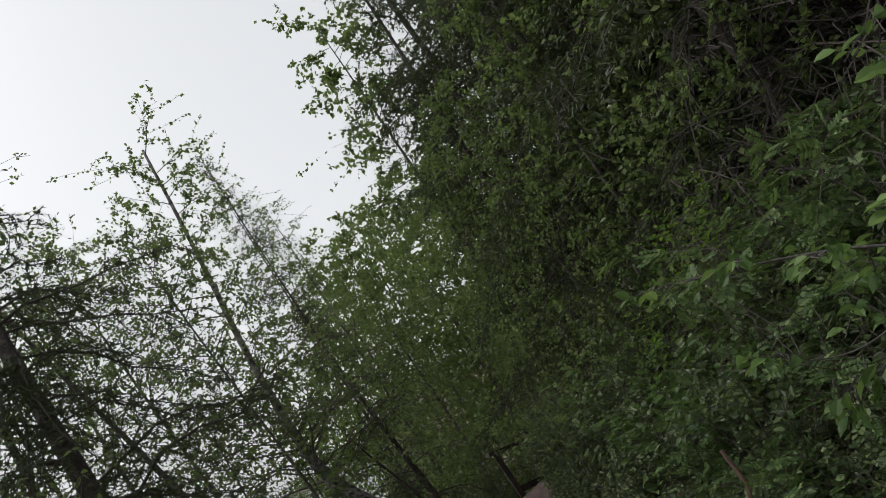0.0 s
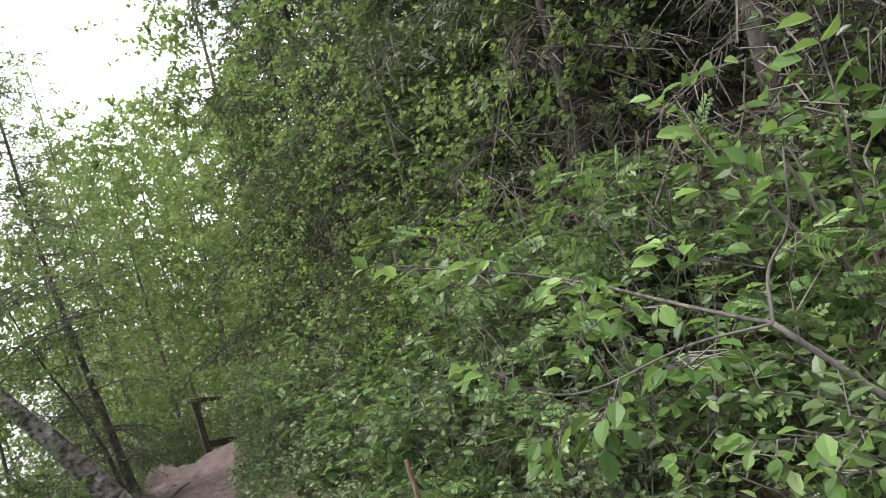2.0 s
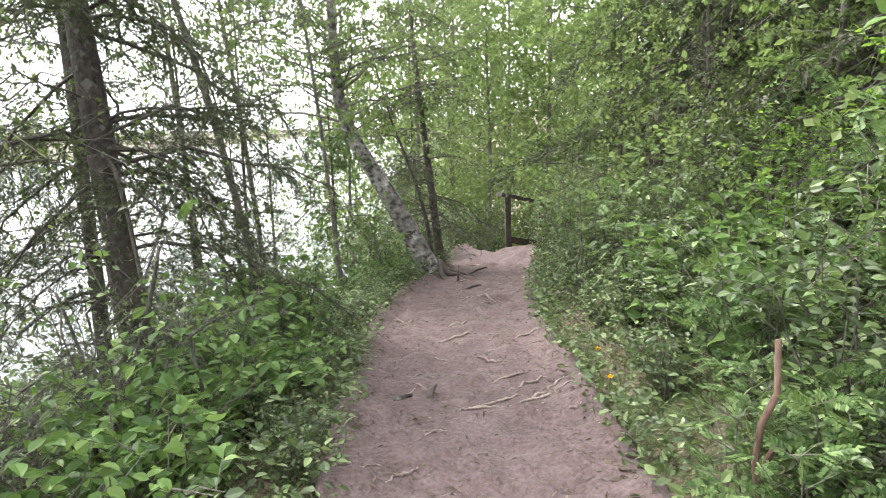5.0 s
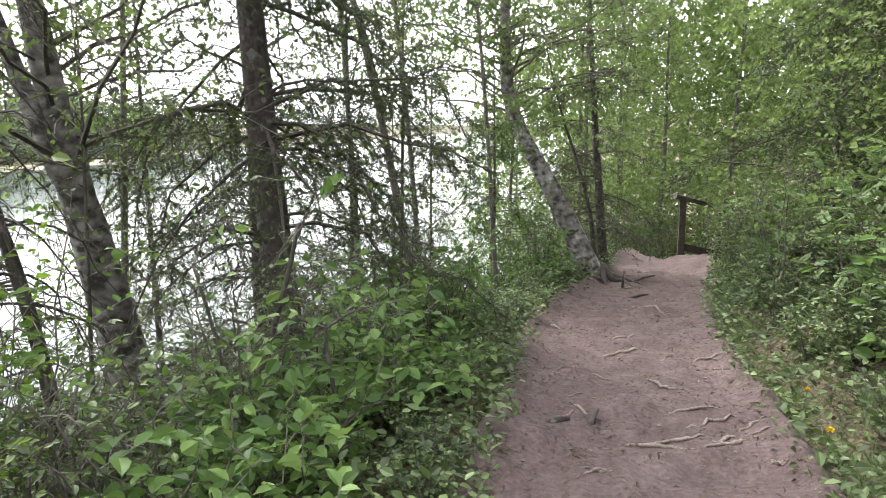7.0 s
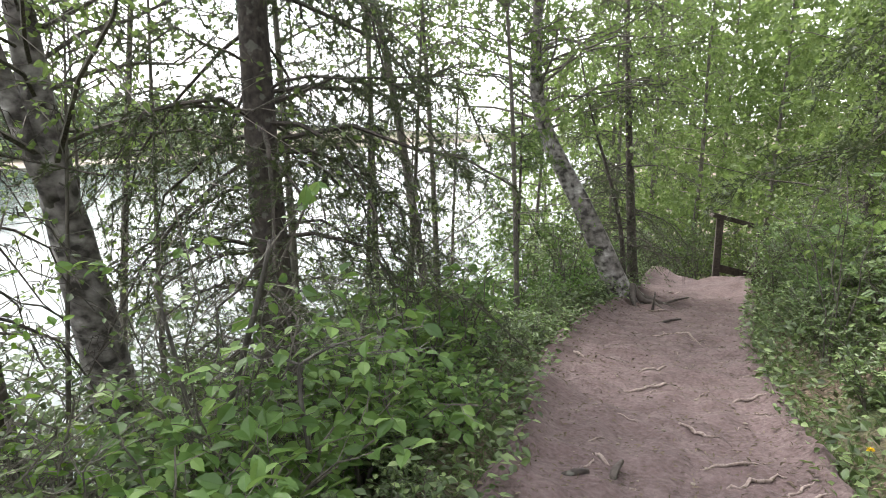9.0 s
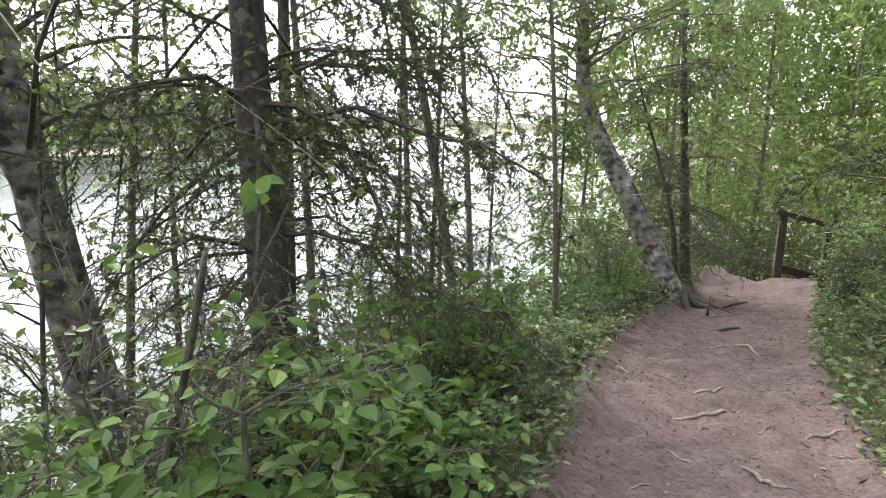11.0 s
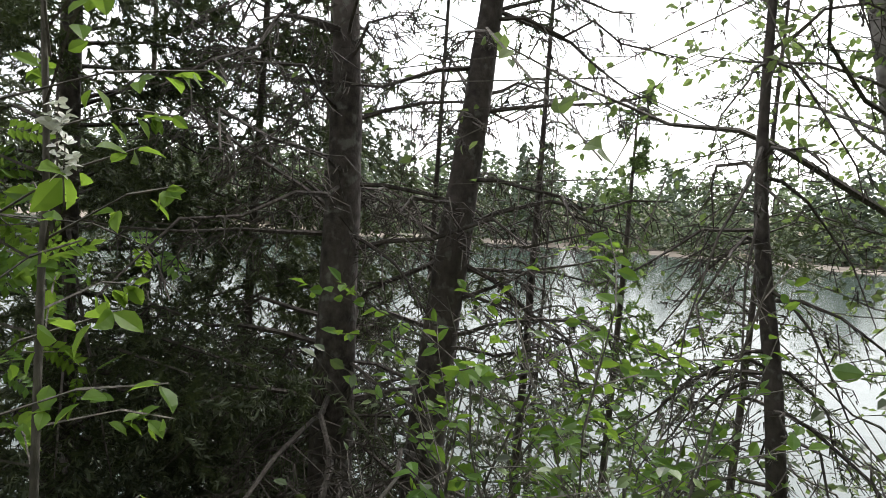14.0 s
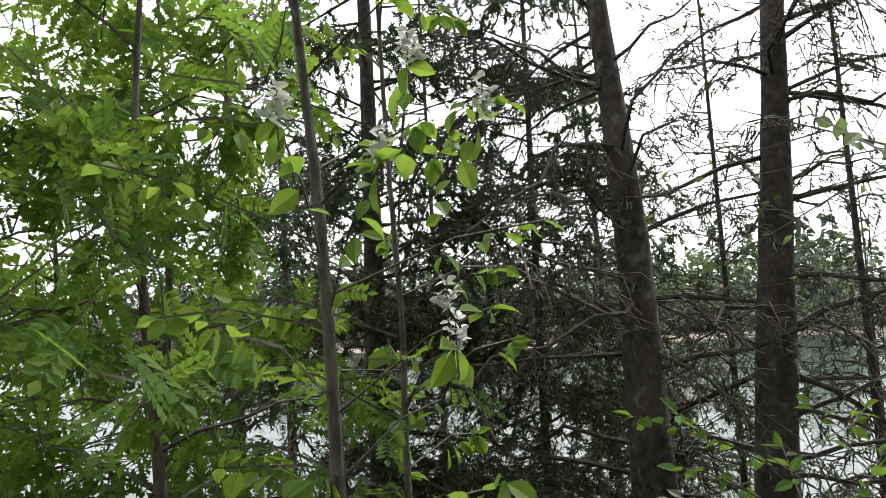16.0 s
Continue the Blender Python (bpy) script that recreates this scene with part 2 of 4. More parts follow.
LEAF_FULL = (np.array([[0, 0, 0], [-.21, .2, .06], [0, .2, -.01], [.21, .2, .06], [-.32, .46, .08], [0, .46, -.03], [.32, .46, .08],
                       [-.21, .77, .01], [0, .77, -.08], [.21, .77, .01], [0, 1.0, -.16]]),
             np.array([[0, 2, 1], [0, 3, 2], [1, 2, 5], [1, 5, 4], [2, 3, 6], [2, 6, 5], [4, 5, 8], [4, 8, 7], [5, 6, 9], [5, 9, 8], [7, 8, 10], [8, 9, 10]]))
LEAF_MID = (np.array([[0, 0, 0], [-.28, .35, .07], [.28, .35, .07], [-.22, .70, .0], [.22, .70, .0], [0, 1.0, -.12], [0, .5, -.03]]),
            np.array([[0, 6, 1], [0, 2, 6], [1, 6, 3], [2, 4, 6], [3, 6, 5], [6, 4, 5]]))
LEAF_FAR = (np.array([[0, 0, 0], [-.38, .5, .06], [.38, .5, .06], [0, 1.0, -.06]]), np.array([[0, 3, 1], [0, 2, 3]]))


def pinnate(pairs):
    """A feather-shaped leaf of paired leaflets and one at the tip."""
    out = [(np.array([[-.008, 0, 0], [.008, 0, 0], [0, .9, -.1]]), np.array([[0, 1, 2]]))]
    for k in range(pairs):
        y = 0.2 + 0.68 * k / pairs
        for s in (-1, 1):
            v = LEAF_FAR[0] * (0.24, 0.30, 0.3)
            c, q = math.cos(s * 1.1), math.sin(s * 1.1)
            v = np.stack([v[:, 0] * c + v[:, 1] * q, -v[:, 0] * q + v[:, 1] * c, v[:, 2]], 1) + (0, y, -0.1 * y * y)
            out.append((v, LEAF_FAR[1]))
    out.append((LEAF_FAR[0] * (0.24, 0.28, 0.3) + (0, 0.86, -0.09), LEAF_FAR[1]))
    return join(out)


PINNATE = pinnate(5)


def leaves(pos, out, size, template, rng, face=0.75, droop=0.25):
    """Leaves at pos that point along out, with their upper sides mostly towards the sky."""
    pos, out = np.asarray(pos, float), np.asarray(out, float)
    n = len(pos)
    d = out + rng.normal(size=(n, 3)) * 0.35 + np.array([0, 0, -droop])
    d /= np.linalg.norm(d, axis=1)[:, None] + 1e-9
    up = np.array([0, 0, face]) + rng.normal(size=(n, 3)) * 0.45
    x = np.cross(d, up)
    x /= np.linalg.norm(x, axis=1)[:, None] + 1e-9
    z = np.cross(x, d)
    s = np.broadcast_to(size, n) * rng.uniform(0.65, 1.2, n)
    tv, tt = template
    v = pos[:, None] + s[:, None, None] * (tv[None, :, :1] * x[:, None] + tv[None, :, 1:2] * d[:, None] + tv[None, :, 2:] * z[:, None])
    return v.reshape(-1, 3), (tt[None] + (np.arange(n) * len(tv))[:, None, None]).reshape(-1, 3)


def needles(p0, p1, per_metre, length, width, rng):
    """Needles that bristle forwards round twigs."""
    d = p1 - p0
    ln = np.linalg.norm(d, axis=1)
    cnt = np.maximum(1, (ln * per_metre).astype(int))
    idx = np.repeat(np.arange(len(p0)), cnt)
    u = rng.uniform(0, 1, len(idx))[:, None]
    base = p0[idx] * (1 - u) + p1[idx] * u
    ax = d[idx] / (ln[idx][:, None] + 1e-9)
    out = rng.normal(size=base.shape) + np.array([0, 0, 0.25])
    out -= (out * ax).sum(1)[:, None] * ax
    out /= np.linalg.norm(out, axis=1)[:, None] + 1e-9
    tip = base + (ax * 0.65 + out * 0.75) * (length * rng.uniform(0.7, 1.25, len(idx)))[:, None]
    side = np.cross(ax, out) * width
    v = np.stack([base - side, base + side, tip], 1).reshape(-1, 3)
    return v, np.arange(len(v)).reshape(-1, 3)


def curve_pts(start, way, length, bend, n=7, wobble=0.03, rng=None):
    """Points along a limb that starts towards way and is bent by bend on its length."""
    way, bend = np.asarray(way, float), np.asarray(bend, float)
    way = way / np.linalg.norm(way)
    t = np.linspace(0, 1, n)[:, None]
    p = np.asarray(start) + length * (way * t + bend * t * t)
    if rng is not None:
        p[1:] += rng.normal(size=(n - 1, 3)) * wobble * length * t[1:]
    return p


def smooth_line(pts, n):
    pts = np.asarray(pts, float)
    k = np.linspace(0, 1, len(pts))
    t = np.linspace(0, 1, n)
    q = np.stack([np.interp(t, k, pts[:, i]) for i in range(3)], 1)
    for _ in range(max(1, n // len(pts))):
        q[1:-1] = (q[:-2] + 2 * q[1:-1] + q[2:]) / 4
    return q


def spruce(name, line, r, limbs, crown_geo, seed, live_above, limb_len, droop=0.35, per_m=7.0, needle_mat=None, low=0.3, needle_n=60, needle_l=0.045, twig_r=0.0030, dead_twigs=11, subs=4, live_twigs=True, dead_len=1.0, split=True, azim=None, top_cone=True):
    """A spruce on the trunk line given: whorled drooping limbs, bare and twiggy below live_above metres, needled above."""
    rng = np.random.default_rng(seed)
    base = np.array(line[0], float)
    pts = smooth_line(line, 26) - base
    root = new(name)
    root.location = base
    height = pts[-1][2]
    flare = np.concatenate([[1.5, 1.15], np.linspace(1.0, 0.12, 12)]) * r
    part("trunk", tube(pts, flare, 14, seed, 0.035), M_BARK, root, smooth=True)
    n = int(height * per_m)
    bare, live, zs = [], [], low + (height - low) * np.sort(rng.uniform(0, 1, n)) ** 1.1
    tw0, tw1, nd0, nd1 = [], [], [], []
    for z in zs:
        c = np.array([np.interp(z, pts[:, 2], pts[:, i]) for i in range(3)])
        a = rng.uniform(0, 2 * np.pi)
        alive = z > live_above + rng.normal() * 0.35
        f = max(0.06, 1 - z / height) if top_cone else 1.0
        L = limb_len * f ** 0.75 * rng.uniform(0.55, 1.1) * (1.0 if alive else dead_len)
        rise = 0.15 + 0.5 * (z / height) - (0 if alive else 0.15)
        p = curve_pts(c, (math.cos(a), math.sin(a), rise + rng.normal() * 0.28), L, (rng.normal() * 0.12, rng.normal() * 0.12, -droop * rng.uniform(0.5, 1.7)), 6, 0.06, rng)
        p[-1, 2] += 0.05 * L * (2 if alive else 0)
        rad = min(r * 0.22, 0.005 + 0.0075 * L)
        (live if alive else bare).append((p, rad))
        m = max(4, int(L * (13 if alive else dead_twigs)))
        for k in range(m):
            t = 0.15 + 0.83 * (k + rng.uniform(0, 1)) / m
            q = np.array([np.interp(t, np.linspace(0, 1, 6), p[:, i]) for i in range(3)])
            side = 1 if k % 2 else -1
            w = np.array([math.cos(a + side * 1.0), math.sin(a + side * 1.0), rng.normal() * 0.3 - (0.3 if alive else 0.25)])
            tl = L * (0.40 if alive else 0.30) * (1 - 0.7 * t) * rng.uniform(0.5, 1.2) + 0.05
            e = q + w * tl * 0.55
            g = e + (w * 0.6 + np.array([0, 0, -0.5 if alive else -0.55]) + rng.normal(size=3) * 0.28) * tl * 0.55
            if live_twigs or not alive:
                tw0 += [q, e]
                tw1 += [e, g]
            if alive:
                nd0 += [q, e]
                nd1 += [e, g]
            for s in range(2 if alive else subs):
                h = q + (g - q) * rng.uniform(0.25, 0.9)
                hw = h + (w * 0.5 + rng.normal(size=3) * 0.5 + np.array([0, 0, -0.35])) * tl * 0.35
                if alive:
                    nd0.append(h)
                    nd1.append(hw)
                else:
                    tw0.append(h)
                    tw1.append(hw)
        if alive:
            nd0 += list(p[2:-1])
            nd1 += list(p[3:])
    if split:
        for p, rad in bare:
            part("dead_limb", tube(p, [rad, rad * 0.25], 5, 1, 0.12), M_TWIG, root)
        lim = live
    else:
        lim = live + bare
    if lim:
        part("limb_work", join([tube(p[::1 if live_twigs else 2], [rad, rad * 0.25], 4) for p, rad in lim]), M_TWIG, root, kind="stuff")
    part("twig_tangle", prisms(tw0, tw1, twig_r, twig_r * 0.5), M_TWIG, root, kind="stuff")
    if nd0:
        part("needle_foliage", needles(np.array(nd0), np.array(nd1), needle_n, needle_l, needle_l * 0.13, rng), needle_mat or M_NEEDLE, root, kind="stuff")
    return root


def broadleaf(name, line, r, seed, leaf, leaf_mat_, bark, limb_from=0.3, n_limbs=26, limb_len=2.2, leaf_size=0.05, twigs=9, per_twig=10, rise=0.55, extra=(), taper=0.15, hang=0.2, sides=14, fine=True):
    """A broad-leaved tree on a trunk line, with limbs, twigs and leaves."""
    rng = np.random.default_rng(seed)
    base = np.array(line[0], float)
    pts = smooth_line(line, 24) - base
    root = new(name)
    root.location = base
    part("trunk", tube(pts, np.concatenate([[1.45, 1.12], np.linspace(1, taper, 10)]) * r, sides, seed, 0.03), bark, root, smooth=True)
    for p, rad in extra:
        part("limb", tube(smooth_line(np.array(p) - base, 12), [rad, rad * 0.5], 9, 2, 0.04), bark, root, smooth=True)
    tubes, t0, t1, lp, lo = [], [], [], [], []
    for k in range(n_limbs):
        f = limb_from + (1 - limb_from) * (k + rng.uniform()) / n_limbs
        c = np.array([np.interp(f, np.linspace(0, 1, 24), pts[:, i]) for i in range(3)])
        a = k * 2.4 + rng.normal() * 0.5
        L = limb_len * (1.15 - 0.75 * (f - limb_from) / (1 - limb_from)) * rng.uniform(0.6, 1.15)
        p = curve_pts(c, (math.cos(a), math.sin(a), rise + rng.normal() * 0.2), L, (0, 0, -hang * rng.uniform(0, 1.5)), 7, 0.05, rng)
        tubes.append(tube(p, [min(r * 0.35, 0.003 + 0.007 * L), 0.002], 4))
        for j in range(twigs):
            t = 0.2 + 0.8 * (j + rng.uniform()) / twigs
            q = np.array([np.interp(t, np.linspace(0, 1, 7), p[:, i]) for i in range(3)])
            w = np.array([math.cos(a), math.sin(a), 0.2]) * 0.6 + rng.normal(size=3) * 0.7
            w[2] -= hang
            e = q + w * L * 0.22 * rng.uniform(0.6, 1.3)
            g = e + (w + rng.normal(size=3) * 0.4 - np.array([0, 0, hang])) * L * 0.14
            t0 += [q, e] if fine else []
            t1 += [e, g] if fine else []
            for s in range(per_twig):
                u = rng.uniform(0.1, 1)
                b = q + (e - q) * min(1, u * 2) + (g - e) * max(0, u * 2 - 1)
                lp.append(b + rng.normal(size=3) * 0.02)
                lo.append(w * 0.5 + rng.normal(size=3) * 0.8)
    part("limb_work", join(tubes), M_STEM, root, kind="stuff")
    if fine:
        part("twig_tangle", prisms(t0, t1, 0.004, 0.002), M_STEM, root, kind="stuff")
    part("crown", leaves(lp, lo, leaf_size, leaf, rng, 0.5, 0.3), leaf_mat_, root, kind="stuff")
    return root


def shrub(name, height, spread, n_stems, seed, leaf, mat, leaf_size, twigs=6, per_twig=6, stem_r=0.007, lean=(0, 0), low=0.15, face=0.8, fine=True):
    """A leafy shrub: each stem a part, the leaves one part."""
    rng = np.random.default_rng(seed)
    root = new(name)
    t0, t1, lp, lo = [], [], [], []
    for k in range(n_stems):
        a = k * 2.4 + rng.normal() * 0.4
        tilt = spread / height * rng.uniform(0.25, 1.0)
        L = height * rng.uniform(0.7, 1.08)
        st = np.array([math.cos(a), math.sin(a), 0]) * rng.uniform(0, 0.06)
        p = curve_pts(st, (math.cos(a) * tilt * 0.5 + lean[0], math.sin(a) * tilt * 0.5 + lean[1], 1), L, (math.cos(a) * tilt * 0.35, math.sin(a) * tilt * 0.35, -0.12), 8, 0.03, rng)
        p[0, 2] -= 0.06
        part("stem", tube(p[::1 if fine else 2], [stem_r * rng.uniform(0.8, 1.3), stem_r * 0.3], 5 if fine else 4, k, 0.06), M_STEM, root)
        for j in range(twigs):
            f = low + (1 - low) * (j + rng.uniform()) / twigs
            q = np.array([np.interp(f, np.linspace(0, 1, 8), p[:, i]) for i in range(3)])
            b = rng.uniform(0, 6.283)
            w = np.array([math.cos(b), math.sin(b), rng.uniform(0.1, 0.9)])
            tl = height * 0.26 * rng.uniform(0.5, 1.2) * (1.15 - 0.6 * f)
            e = q + w * tl * 0.6
            g = e + (w * 0.7 + np.array([0, 0, -0.1]) + rng.normal(size=3) * 0.2) * tl * 0.5
            t0 += [q, e] if fine else [q]
            t1 += [e, g] if fine else [g]
            for s in range(per_twig):
                u = (s + rng.uniform(0.3, 1)) / per_twig
                c = q + (e - q) * min(1, u * 2) + (g - e) * max(0, u * 2 - 1)
                sd = np.cross(w, (0, 0, 1)) * (1 if s % 2 else -1)
                lp.append(c)
                lo.append(w * 0.5 + sd * 0.8)
            lp.append(g)
            lo.append(w)
    part("twig_tangle", prisms(t0, t1, 0.0026, 0.0014), M_STEM, root, kind="stuff")
    part("foliage", leaves(lp, lo, leaf_size, leaf, rng, face, 0.2), mat, root, kind="stuff")
    return root


# ---- the lie of the land ----
LAKE = -6.5


def centre(y):
    """The middle of the trail."""
    return np.interp(y, [-20, 2, 9, 11, 13, 15, 18, 22, 30], [-0.6, -0.2, -0.16, -0.02, 0.42, 0.75, 1.15, 2.0, 4.2])


def half(y):
    return np.interp(y, [-20, 5, 8, 10.5, 13, 16, 30], [0.72, 0.72, 0.82, 0.88, 0.85, 0.88, 0.7])


def trail_z(y):
    return np.interp(y, [-40, -12, 17.6, 19.5, 24, 60, 700], [2.3, 2.15, -0.96, -1.75, -2.9, -4.2, -4.2])


def ground_z(x, y):
    x, y = np.asarray(x, float), np.asarray(y, float)
    u = x - centre(y)
    r, l = np.maximum(0, u - half(y)), np.maximum(0, -u - half(y))
    z = trail_z(y) + 0.10 * np.minimum(1, r / 0.35) + np.where(r < 9, 0.62 * np.maximum(0, r - 0.25), 0.62 * 8.75 + 0.2 * (np.minimum(r, 60) - 9))
    z = z + 0.06 * np.minimum(1, l / 0.3) - 0.72 * np.maximum(0, l - 0.45)
    bumps = 0.05 * np.sin(2.1 * x + 1.3 * y) + 0.04 * np.sin(3.7 * x - 2.9 * y + 1) + 0.03 * np.sin(6.1 * y + 4.3 * x)
    z = z + bumps * np.minimum(1, (r + l) / 0.6)
    z = np.maximum(z, LAKE - 0.9)
    west = np.clip((-104 - 6 * np.sin(y / 23.0) - x) / 14.0, 0, 40)
    north = np.clip((y - 610 - 30 * np.sin(x / 90.0)) / 40.0, 0, 40) * (x < 40)
    return np.where(west > 0, np.maximum(z, LAKE - 0.9 + 1.3 * np.minimum(west, 1) + 0.12 * west), np.where(north > 0, np.maximum(z, LAKE - 0.9 + 1.3 * np.minimum(north, 1) + 0.1 * north), z))


def grid(xs, ys, zf):
    gx, gy = np.meshgrid(xs, ys)
    v = np.stack([gx, gy, zf(gx, gy)], -1).reshape(-1, 3)
    w, h = len(xs), len(ys)
    i = (np.arange(h - 1)[:, None] * w + np.arange(w - 1)[None]).ravel()
    return v, np.concatenate([np.stack([i, i + 1, i + w + 1], -1), np.stack([i, i + w + 1, i + w], -1)])


xs = np.concatenate([-np.geomspace(1500, 14, 60), np.arange(-13.8, 10.05, 0.2), np.geomspace(10.5, 1500, 26)])
ys = np.concatenate([-np.geomspace(1500, 8, 24), np.arange(-7.8, 26, 0.28), np.geomspace(26.5, 1800, 46)])
tagged(new("ground", mesh_np("ground", *grid(xs, ys, lambda x, y: ground_z(x, y) - 0.16 * np.clip((half(y) + 0.04 - np.abs(x - centre(y))) / 0.22, 0, 1)), M_LITTER, True)),
       "sloping forest floor of brown leaf litter and moss", "ground", kind="structure")


WAVES = np.random.default_rng(7).uniform(0, 1, (26, 3))


def trail_bump(x, y):
    """Scuffed hollows and ridges of the trodden surface."""
    z = 0.0
    for k, (a, b, c) in enumerate(WAVES):
        w = 0.10 * 1.085 ** k
        z = z + 0.012 * w * np.sin((x * math.cos(6.28 * a) + y * math.sin(6.28 * a)) * 6.28 / w + 6.28 * b + 1.5 * np.sin(x * 3.1 + y * 2.3 + 6 * c))
    return z


def trail_height(x, y):
    u = (x - centre(y)) / half(y)
    a = np.abs(u)
    z = trail_z(y) + 0.03 - 0.04 * np.cos(np.clip(u, -1, 1) * 1.57) + trail_bump(x, y)
    z = z + 0.16 * np.exp(-((x - 0.35) / 0.45) ** 2 - ((y - 17.3) / 0.8) ** 2) - 0.10 * np.exp(-((x - 1.15) / 0.22) ** 2 - ((y - 17.4) / 0.8) ** 2)
    z = z + 0.24 * np.exp(-((x - 1.45) / 0.6) ** 2 - ((y - 16.2) / 0.9) ** 2)
    return z + 0.06 * np.clip((a - 0.65) / 0.35, 0, 1) ** 2 - 0.7 * np.maximum(0, a - 1.04)


def trail_sheet():
    rows = np.concatenate([np.arange(-6, 3.5, 0.15), np.arange(3.5, 15, 0.04), np.arange(15, 26, 0.1)])
    us = np.linspace(-1.14, 1.14, 58)
    gy, gu = np.meshgrid(rows, us, indexing="ij")
    edge = 1 + 0.06 * np.sin(gy * 2.3) + 0.045 * np.sin(gy * 5.7 + 2 + gu) + 0.025 * np.sin(gy * 13.0) + 0.02 * np.sin(gy * 29.0 + 1)
    gx = centre(gy) + gu * half(gy) * edge
    v = np.stack([gx, gy, trail_height(gx, gy)], -1).reshape(-1, 3)
    h, w = gx.shape
    i = (np.arange(h - 1)[:, None] * w + np.arange(w - 1)[None]).ravel()
    return v, np.concatenate([np.stack([i, i + 1, i + w + 1], -1), np.stack([i, i + w + 1, i + w], -1)])


tagged(new("path", mesh_np("path", *trail_sheet(), M_EARTH, True)), "trodden reddish-brown earth trail with bare roots", "path", kind="structure")
tagged(new("water", mesh_np("water", *grid(np.array([-900.0, -300, -100, -30, -3]), np.array([-900.0, -100, 0, 50, 200, 400, 900]), lambda x, y: x * 0 + LAKE), M_WATER)),
       "still grey lake under a white sky", "lake", kind="structure")


def far_wood(name, count, seed, place, mat, h0, h1, label, conifer, n=150):
    """A far wood: many uneven crowns of leafy clumps."""
    rng = np.random.default_rng(seed)
    lp, lo, sz = [], [], []
    for _ in range(count):
        x, y = place(rng)
        h = rng.uniform(h0, h1) * rng.uniform(0.7, 1.1)
        z = float(ground_z(x, y)) - 0.3
        f = rng.uniform(0.02, 1, n)
        wide = h * (0.17 * (1.03 - f) if conifer else 0.24 * np.sqrt(np.clip(1 - (2 * f - 1.05) ** 2, 0.05, 1)))
        a = rng.uniform(0, 6.283, n)
        lp.append(np.stack([x + np.cos(a) * wide * 0.8, y + np.sin(a) * wide * 0.8, z + f * h], 1))
        lo.append(np.stack([np.cos(a), np.sin(a), np.full(n, -0.3 if conifer else 0.5)], 1))
        sz.append(np.full(n, h * (0.080 if conifer else 0.088)))
    g = leaves(np.concatenate(lp), np.concatenate(lo), np.concatenate(sz), LEAF_FAR, rng, 0.9, 0.1)
    return tagged(new(name, mesh_np(name, *g, mat)), label, "woods", kind="stuff")


far_wood("far_conifer_wood", 400, 11, lambda r: (-112 - 34 * r.uniform() ** 1.4, r.uniform(-130, 200)), M_FAR_DARK, 9, 18, "conifer wood along the far lake shore, greyed by painted haze", True)
far_wood("far_broadleaf_wood", 420, 12, lambda r: (-110 - 40 * r.uniform(), r.uniform(-130, 200)), M_FAR_LIGHT, 6, 16, "pale green broadleaf wood along the far lake shore, haze painted in", False)
far_wood("distant_wood", 700, 13, lambda r: (r.uniform(-480, 60), 600 + 40 * r.uniform()), M_HAZE, 12, 24, "wooded shore far across the lake, haze painted into its colour", False, 26)


def shore_strip():
    rows = np.arange(-120, 190, 2.0)
    out = [np.stack([-103 - 6 * np.sin(rows / 23.0) - d + 0.6 * np.sin(rows * 0.7), rows, np.full(len(rows), LAKE + z)], 1) for d, z in ((-0.5, -0.05), (1.5, 0.25), (5.0, 0.5), (7.5, 0.3))]
    v = np.concatenate(out)
    n = len(rows)
    i = (np.arange(3)[:, None] * n + np.arange(n - 1)[None]).ravel()
    return v, np.concatenate([np.stack([i, i + n, i + n + 1], -1), np.stack([i, i + n + 1, i + 1], -1)])


tagged(new("beach", mesh_np("beach", *shore_strip(), M_SAND)), "pale sandy strip along the far shore", "beach", kind="structure")


def gz(x, y):
    return float(ground_z(x, y))


# ---- trees on the lake side ----
SPRUCE_LABEL = "dark scaly-barked spruce with bare lower limbs"
T = {}


def stand(x, y, *up):
    """A trunk line from the ground at x, y through the points given."""
    return [(x, y, gz(x, y) - 0.15), *up]


tagged(spruce("spruce_tree", stand(-2.58, 7.46, (-2.69, 7.39, 0.46), (-2.79, 7.33, 2.4), (-2.95, 7.25, 6.0), (-3.0, 7.2, 13.0)), 0.142, 0, None, 21, 2.0, 2.1, 0.6, 14.0, low=0.6, dead_len=0.8, needle_n=105, needle_l=0.042),
       "tall spruce with flaky dark bark and drooping limbs", "tree")
tagged(spruce("spruce_tree", stand(-3.97, 4.12, (-3.96, 4.06, 0.8), (-3.96, 4.05, 2.1), (-3.95, 3.95, 3.2), (-3.93, 3.85, 7.0)), 0.108, 0, None, 22, 4.6, 1.7, 0.25, 13.0, low=1.0, dead_twigs=15, subs=6, needle_n=30, twig_r=0.0032), "straight spruce trunk with many bare grey limbs", "tree")
tagged(spruce("spruce_tree", stand(-3.97, 4.44, (-3.96, 4.52, 0.8), (-3.95, 4.63, 2.1), (-3.94, 4.69, 3.1), (-3.92, 4.85, 7.0)), 0.100, 0, None, 23, 4.8, 1.6, 0.25, 13.0, low=1.0, dead_twigs=15, subs=6, needle_n=30, twig_r=0.0032), "leaning spruce trunk with many bare grey limbs", "tree")
tagged(spruce("spruce_tree", stand(-3.26, 6.02, (-3.35, 5.86, 0.84), (-3.43, 5.71, 1.71), (-3.45, 5.68, 2.3), (-3.5, 5.6, 6.0)), 0.042, 0, None, 24, 6.0, 0.95, 0.85, 14.0, low=0.2, dead_len=1.1, dead_twigs=12), "thin dead spruce with drooping bare twigs", "tree")
